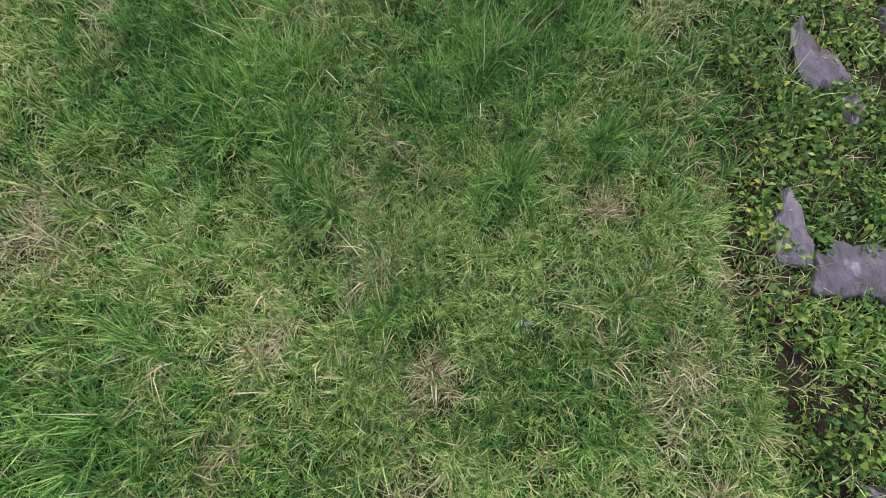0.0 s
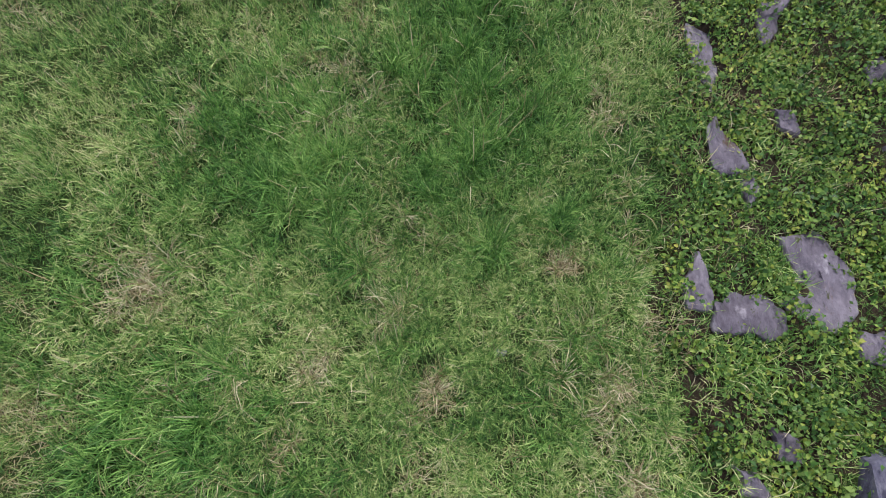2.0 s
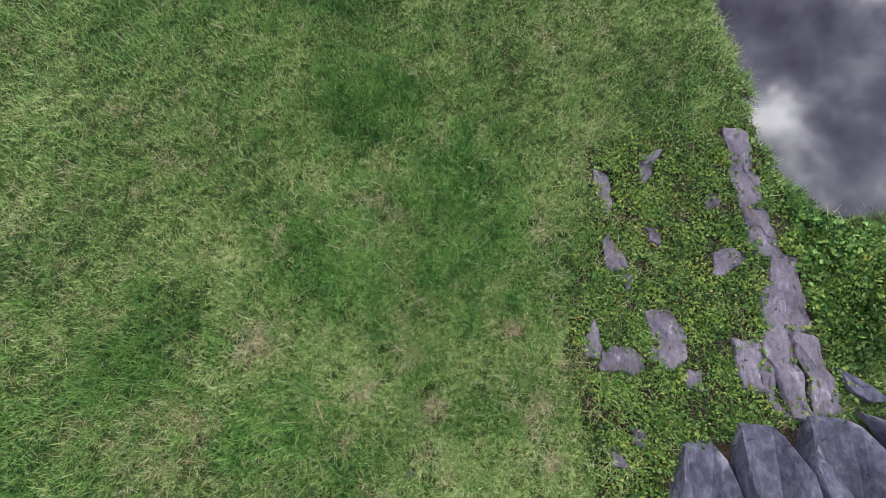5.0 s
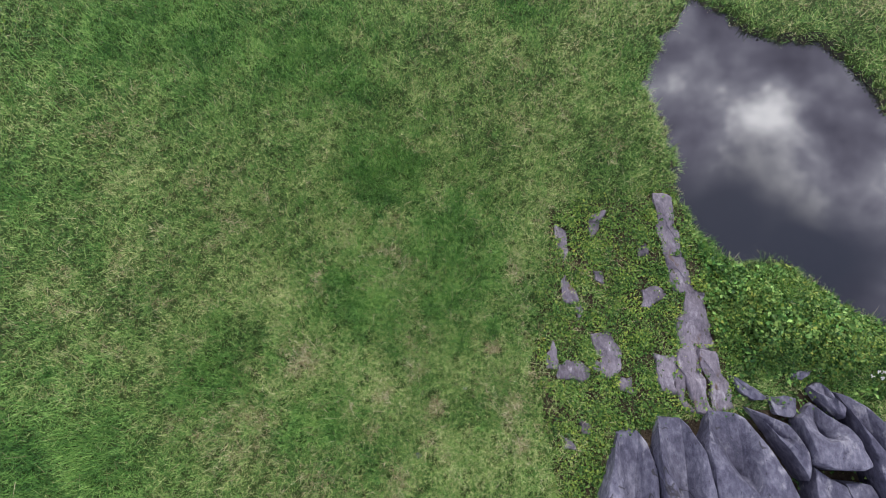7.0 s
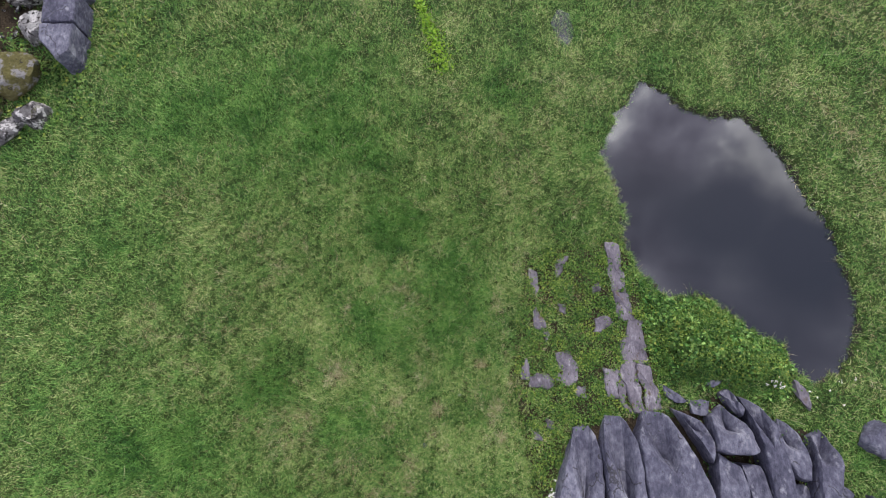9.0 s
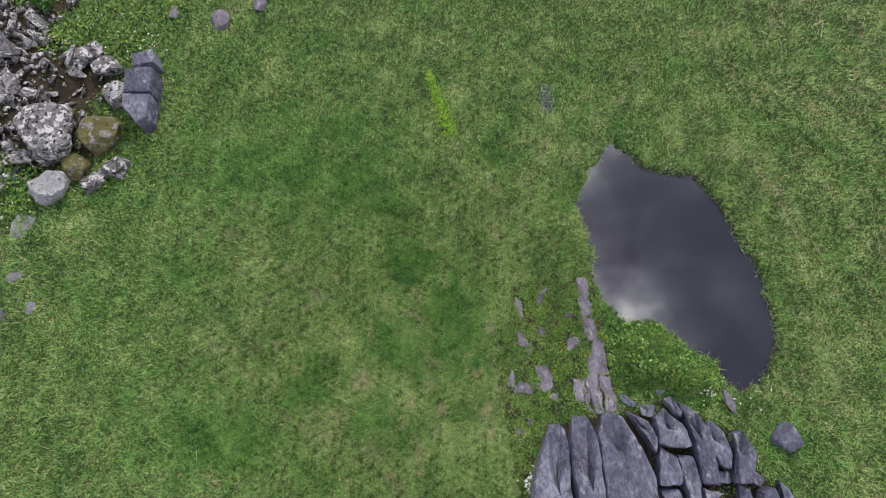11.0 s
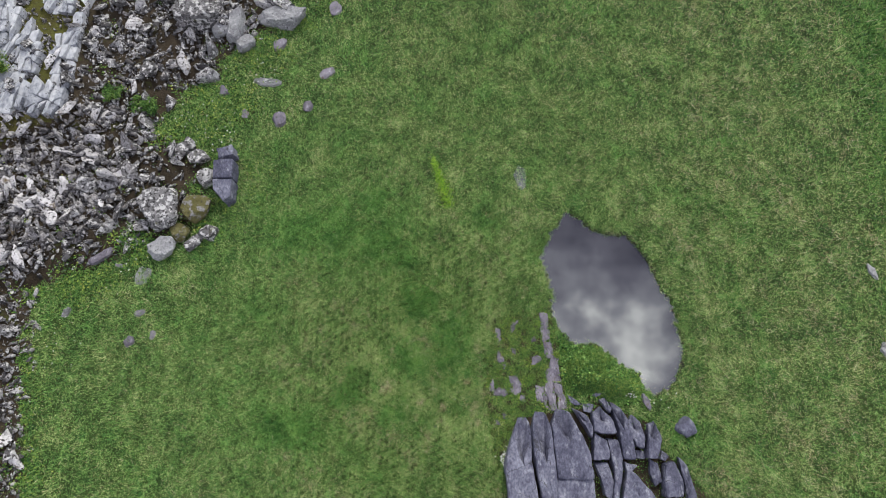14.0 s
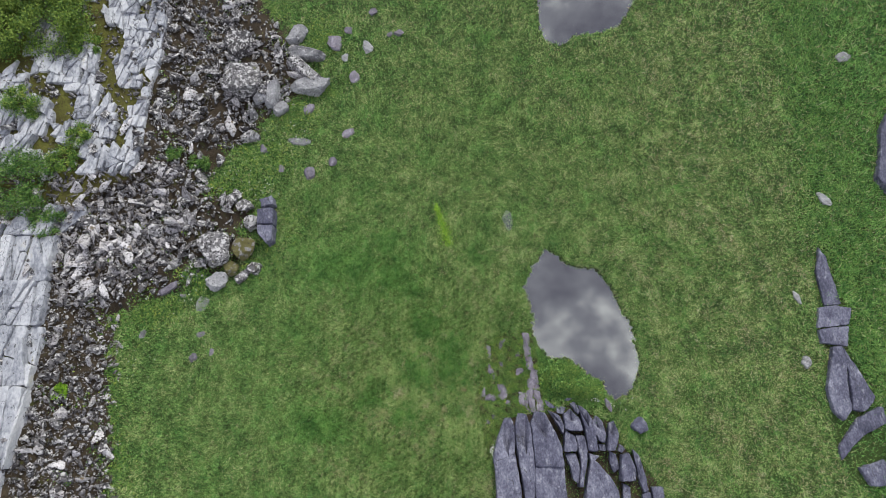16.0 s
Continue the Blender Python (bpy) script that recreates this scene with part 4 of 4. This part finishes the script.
# white flower heads
spots = [(-8.6, 10.3, 0.6, 26), (-7.6, 13.4, 0.7, 22), (-9.6, 10.9, 0.6, 18), (1.95, -1.3, 0.12, 24), (6.3, 0.62, 0.10, 12), (7.3, 0.5, 0.2, 6), (-11.2, 5.0, 0.5, 12), (-13.2, 2.0, 0.5, 10)]
fx, fy = (np.concatenate([rng.normal(c[a], c[2], c[3]) for c in spots]) for a in (0, 1))
fx, fy = np.repeat(fx, 5) + rng.normal(0, 0.012, len(fx) * 5), np.repeat(fy, 5) + rng.normal(0, 0.012, len(fy) * 5)
tagged(new("white_flowers", leaves("white_flowers", fx, fy, on_ground(fx, fy) + 0.14, rng.uniform(0.02, 0.04, len(fx)), 0.3, [M_PETAL], np.zeros(len(fx), int), rng)),
       "small white flower heads among the herbs", "flowers", kind="stuff")

# the meadow: finest below the start of the flight, coarser outwards
TUFTS = [(-1.2, 1.82, 0.42), (0.13, 2.63, 0.40), (-0.65, 1.03, 0.13), (-0.10, 1.66, 0.26), (0.20, 1.85, 0.30), (-1.47, 0.0, 0.32), (0.32, 1.11, 0.12), (0.77, 1.33, 0.12), (-1.9, -0.1, 0.3),
         (1.47, 6.84, 0.35), (-2.65, 7.5, 0.7), (-5.4, 6.4, 0.9), (-1.47, 5.44, 0.5), (-0.97, 3.8, 0.6), (-1.16, 1.85, 0.5), (0.26, 2.17, 0.5), (-5.5, -0.4, 0.8), (-3.2, 0.6, 0.5),
         (-0.51, 3.92, 0.34), (0.30, 2.95, 0.40), (0.26, 2.25, 0.38), (-1.12, 1.83, 0.36), (-3.97, 6.52, 1.10), (-2.45, 5.99, 0.90), (0.20, 2.49, 0.50), (-1.03, 1.71, 0.45), (1.38, 6.74, 0.35), (-0.76, 3.94, 0.50), (-4.66, -0.49, 0.70)]
DRY = [(-1.96, 0.89, 0.30), (-0.42, 1.07, 0.16), (-0.27, 0.73, 0.15), (1.03, 0.26, 0.18), (0.95, -0.02, 0.13), (-0.04, 0.22, 0.17), (-1.69, 2.02, 0.22), (0.78, 1.04, 0.16), (-0.77, 0.37, 0.14), (1.38, 0.62, 0.16), (-1.3, 0.3, 0.15), (1.1, -0.3, 0.12)]
cell = 0.5
ux, uy = np.meshgrid(np.arange(-24, 23, cell), np.arange(-4, 22, cell))
ux, uy = ux.ravel(), uy.ravel()
far = np.hypot(ux + cell / 2, uy + cell / 2 - 1.0)
many = rng.poisson(26500 / (1 + (far / 2.2) ** 1.64) * cell * cell)
x, y = np.repeat(ux, many) + rng.rand(many.sum()) * cell, np.repeat(uy, many) + rng.rand(many.sum()) * cell
s = scree_share(x, y)
keep = (s < 0.04 + 0.06 * rng.rand(len(x))) & ~within(POND, x, y, 0.13) & ~within(POND_FAR, x, y, 0.15) & ~within(OUTCROP, x, y, 0.05)
keep &= ~(within(PUDDLE, x, y, 0.0) & (rng.rand(len(x)) < 0.06))
keep &= ~on_slabs(x, y, 0.02)
keep &= ~(within(FAR_ROCKS, x, y, 0.05) & (rng.rand(len(x)) < 0.75))
keep &= ~within(STRIP, x, y, -0.03) | (rng.rand(len(x)) < 0.26)
x, y = x[keep], y[keep]
far = np.hypot(x, y - 1.0)
clumpy = sines(60, 0.12)(x, y) + 0.8 * sines(61, 0.28)(x, y)
strewn = step(3, 10, far)
clumpy = clumpy * (1 - 0.35 * strewn) + 0.25 * strewn * sines(62, 0.75)(x, y)
keep = rng.rand(len(x)) < np.clip(0.72 + 0.08 * strewn + (0.50 - 0.24 * strewn) * clumpy, 0.10, 1)
x, y, far, clumpy = x[keep], y[keep], far[keep], clumpy[keep]
n = len(x)
pitch = 0.075 * 2.0 ** np.round(np.log2(1 + far / 9.0))
bound = 0.40 / (1 + (far / 5) ** 2)
ix, iy = np.floor(x / pitch), np.floor(y / pitch)


def hashed(k):
    h = np.sin(ix * 127.1 + iy * 311.7 + k * 74.7) * 43758.5453
    return h - np.floor(h)


kx, ky = (ix + 0.15 + 0.7 * hashed(1)) * pitch, (iy + 0.15 + 0.7 * hashed(2)) * pitch
loose = 1 - 0.22 / (1 + (far / 2.5) ** 4)
x, y = kx + (x - kx) * loose, ky + (y - ky) * loose
mood = hashed(3)
lush, dry, ragged = np.zeros(n), np.zeros(n), np.clip(sines(54, 0.4)(x, y) + sines(55, 0.17)(x, y), -1.2, 2)
for tx, ty, r in TUFTS:
    lush = np.maximum(lush, 0.95 * np.exp(-(((x - tx) ** 2 + (y - ty) ** 2) / r ** 2) * (1 + 0.6 * ragged)))
for tx, ty, r in DRY:
    dry = np.maximum(dry, np.exp(-((x - tx) ** 2 + (y - ty) ** 2) / r ** 2))
lush = np.maximum(lush, 0.85 * step(15.6, 17.2, x + 0.5 * ragged))
streaks = step(0.3, 1.3, sines(59, 1.5)(1.6 * x + 0.5 * y, 0.55 * y) + 0.5 * ragged) * step(5, 10, far)
broad, patchy = sines(51, 3.2)(x, y) * 0.8 + 0.4 * sines(56, 1.6)(2 * x, y), sines(52, 0.7)(x, y) * 0.7 + 0.6 * ragged
lush = np.maximum(lush, step(0.55, 1.5, broad + 0.5 * patchy) * 0.6 * step(2.0, 5.0, far))
lush = np.clip(lush + 0.30 * np.clip(sines(57, 0.55)(x, y), 0, 1) + 0.18 * step(2.0, -8.0, x) * step(3, 8, far), 0, 1)
dry = np.maximum(dry * 0.62, 0.09 + 0.36 * step(0.1, 1.4, -broad * 0.7 + 0.7 * patchy)) * (1 - 0.85 * lush)
dry = dry * (1 - 0.62 * step(2, 11, far) * (1 - 0.5 * step(4, 10, x)))
dry = np.clip(dry + 0.03 * step(7, 10, x) + 0.22 * streaks * (0.30 + 0.70 * step(3, 11, x)) * (1 - 0.8 * lush), 0, 1)
pick = (1 - bound) * rng.rand(n) + bound * hashed(4)
slots = np.where(pick < dry, 2, np.where((1 - bound) * rng.rand(n) + bound * hashed(5) < lush * 0.95 + 0.12, 1, 0))
tuft = step(0.5, 1.5, sines(63, 0.95)(0.8 * x + 0.3 * y, y)) * step(6.5, 11, x)
length = rng.uniform(0.042, 0.118, n) * (1 + 0.9 * tuft) * (1 + 0.30 * np.clip(clumpy, -1, 1.5)) * (1 + 0.8 * lush) * (1 + 0.18 * np.clip(sines(58, 0.9)(x, y), -1, 1)) * (1 + 0.02 * far) * np.where(slots == 2, 1.15, 1) * np.where(within(PUDDLE, x, y, 0.0), 1.9, 1) * (1 + (mood - 0.46) * 0.65 / (1 + far / 8))
stray = rng.rand(n) < 0.010
length = np.where(stray, length * 1.6, length)
slots = np.where(stray & (rng.rand(n) < 0.6), 2, slots)
width = rng.uniform(0.0019, 0.0042, n) * (1 + far / 3.1) * (1 + 0.25 * lush)
head = np.arctan2(y - ky, x - kx) + rng.normal(0, 1.7, n) * (1 + (far / 3) ** 2) + 0.5 * sines(53, 0.5)(x, y)
lean = np.clip(rng.normal(0.86, 0.34, n) - 0.22 * lush + 0.22 * (slots == 2) + 0.24 * step(2, 8, far), 0.2, 1.5)
z = on_ground(x, y) - 0.006
dx, dy = np.cos(head), np.sin(head)
side = head + 1.571 + rng.normal(0, 0.4, n)
wx, wy = np.cos(side) * width / 2, np.sin(side) * width / 2
hi, lo = lean * 0.65, np.minimum(lean * 1.3, 1.75)
mx, mz = length * 0.5 * np.sin(hi), length * 0.5 * np.cos(hi)
ex, ez = mx + length * 0.5 * np.sin(lo), np.maximum(mz + length * 0.5 * np.cos(lo), 0.008)
base_l, base_r = np.stack([x - wx, y - wy, z], 1), np.stack([x + wx, y + wy, z], 1)
mid_l, mid_r = np.stack([x + dx * mx - wx * 0.9, y + dy * mx - wy * 0.9, z + mz], 1), np.stack([x + dx * mx + wx * 0.9, y + dy * mx + wy * 0.9, z + mz], 1)
tip = np.stack([x + dx * ex, y + dy * ex, z + ez], 1)
fine = far < 2.5
nf, nc = fine.sum(), (~fine).sum()
v = np.concatenate([np.stack([base_l[fine], base_r[fine], mid_l[fine], mid_r[fine], tip[fine]], 1).reshape(-1, 3),
                    np.stack([base_l[~fine], base_r[~fine], tip[~fine]], 1).reshape(-1, 3)])
f = np.concatenate([(np.array([(0, 1, 3), (0, 3, 2), (2, 3, 4)])[None] + 5 * np.arange(nf)[:, None, None]).reshape(-1, 3),
                    5 * nf + np.arange(3 * nc).reshape(-1, 3)])
sl = np.concatenate([np.repeat(slots[fine], 3), slots[~fine]])
tagged(new("meadow_grass", mesh_of("meadow_grass", v, f, [M_BLADE, M_LUSH, M_STRAW], sl)), "short green meadow grass with lush tufts and dry patches", "grass", kind="stuff")


def shrub(x, y, r, h, mat, seed, count, leaf, label):
    """Forked stems and a crown of clumps of small leaves."""
    g = np.random.RandomState(seed)
    z = float(on_ground(x, y))
    thing = tagged(empty_at("shrub", x, y, z), label, "shrub")
    clumps = []
    for k in range(int(12 + 9 * r)):
        a, d, e = g.rand() * 6.283, r * math.sqrt(g.rand()), g.rand()
        clumps.append((d * math.cos(a), d * math.sin(a), h * (0.35 + 0.65 * e) * (1 - 0.55 * (d / r) ** 2), r * g.uniform(0.16, 0.34)))
    bm = bmesh.new()
    for cx, cy, cz, cr in clumps:
        start, end, old = Vector((cx * 0.06, cy * 0.06, -0.1)), Vector((cx, cy, cz)), None
        bend = Vector((cx * 0.35, cy * 0.35, cz * 0.65))
        for f in (0, 0.35, 0.7, 1.0):
            c = start.lerp(bend, f).lerp(bend.lerp(end, f), f)
            rad = 0.035 * (1 - 0.75 * f) * min(r, 1.5)
            ring = [bm.verts.new(c + Vector((math.cos(t * 1.2566) * rad, math.sin(t * 1.2566) * rad, 0))) for t in range(5)]
            if old:
                for t in range(5):
                    bm.faces.new((old[t], old[(t + 1) % 5], ring[(t + 1) % 5], ring[t]))
            old = ring
    me = bpy.data.meshes.new("stems")
    bm.to_mesh(me)
    bm.free()
    me.materials.append(M_BARK)
    part("stems", me, thing)
    per = count // len(clumps)
    pos = np.concatenate([np.array([cx, cy, cz]) + g.normal(0, 1, (per, 3)) * cr * np.array([0.6, 0.6, 0.42]) for cx, cy, cz, cr in clumps])
    pos[:, 2] = np.maximum(pos[:, 2], 0.03)
    part("crown", leaves("crown", pos[:, 0], pos[:, 1], pos[:, 2], g.uniform(0.6, 1.3, len(pos)) * leaf, 0.8, [mat], np.zeros(len(pos), int), g), thing)
    return thing


shrub(-18.7, 18.2, 1.7, 1.7, M_NEEDLE, 1, 15000, 0.09, "dense dark green shrub on top of the terrace")
shrub(-20.6, 17.6, 1.6, 1.6, M_NEEDLE, 2, 13000, 0.09, "dense dark green shrub on top of the terrace")
shrub(-22.6, 18.2, 1.9, 1.8, M_NEEDLE, 12, 13000, 0.09, "dense dark green shrub on top of the terrace")
shrub(-20.3, 19.9, 2.0, 1.8, M_NEEDLE, 13, 13000, 0.09, "dense dark green shrub on top of the terrace")
shrub(-17.2, 17.2, 0.8, 0.8, M_LEAF, 3, 3500, 0.08, "yellow-green leafy shrub at the terrace edge")
shrub(-19.3, 13.8, 0.85, 0.9, M_LEAF, 4, 4000, 0.08, "bright green leafy shrub among pale blocks")
shrub(-16.6, 12.2, 0.55, 0.6, M_LEAF, 5, 2500, 0.07, "bright green leafy shrub among pale blocks")
shrub(-18.9, 9.9, 1.5, 0.9, M_WEED, 6, 8000, 0.08, "spreading green shrub on the terrace")
shrub(-17.2, 10.9, 0.7, 0.6, M_LEAF, 7, 3000, 0.07, "bright green leafy shrub among pale blocks")
shrub(-17.5, 8.2, 0.7, 0.5, M_WEED, 8, 2500, 0.07, "low green shrub in a joint of the terrace")
shrub(-11.5, 11.4, 0.5, 0.45, M_WEED, 9, 1800, 0.07, "small ferny green shrub in the scree")
shrub(-12.6, 11.7, 0.4, 0.35, M_WEED, 10, 1300, 0.07, "small ferny green shrub in the scree")
shrub(-16.0, 1.0, 0.35, 0.35, M_BRIGHT, 11, 1200, 0.07, "small bright green shrub in the scree")
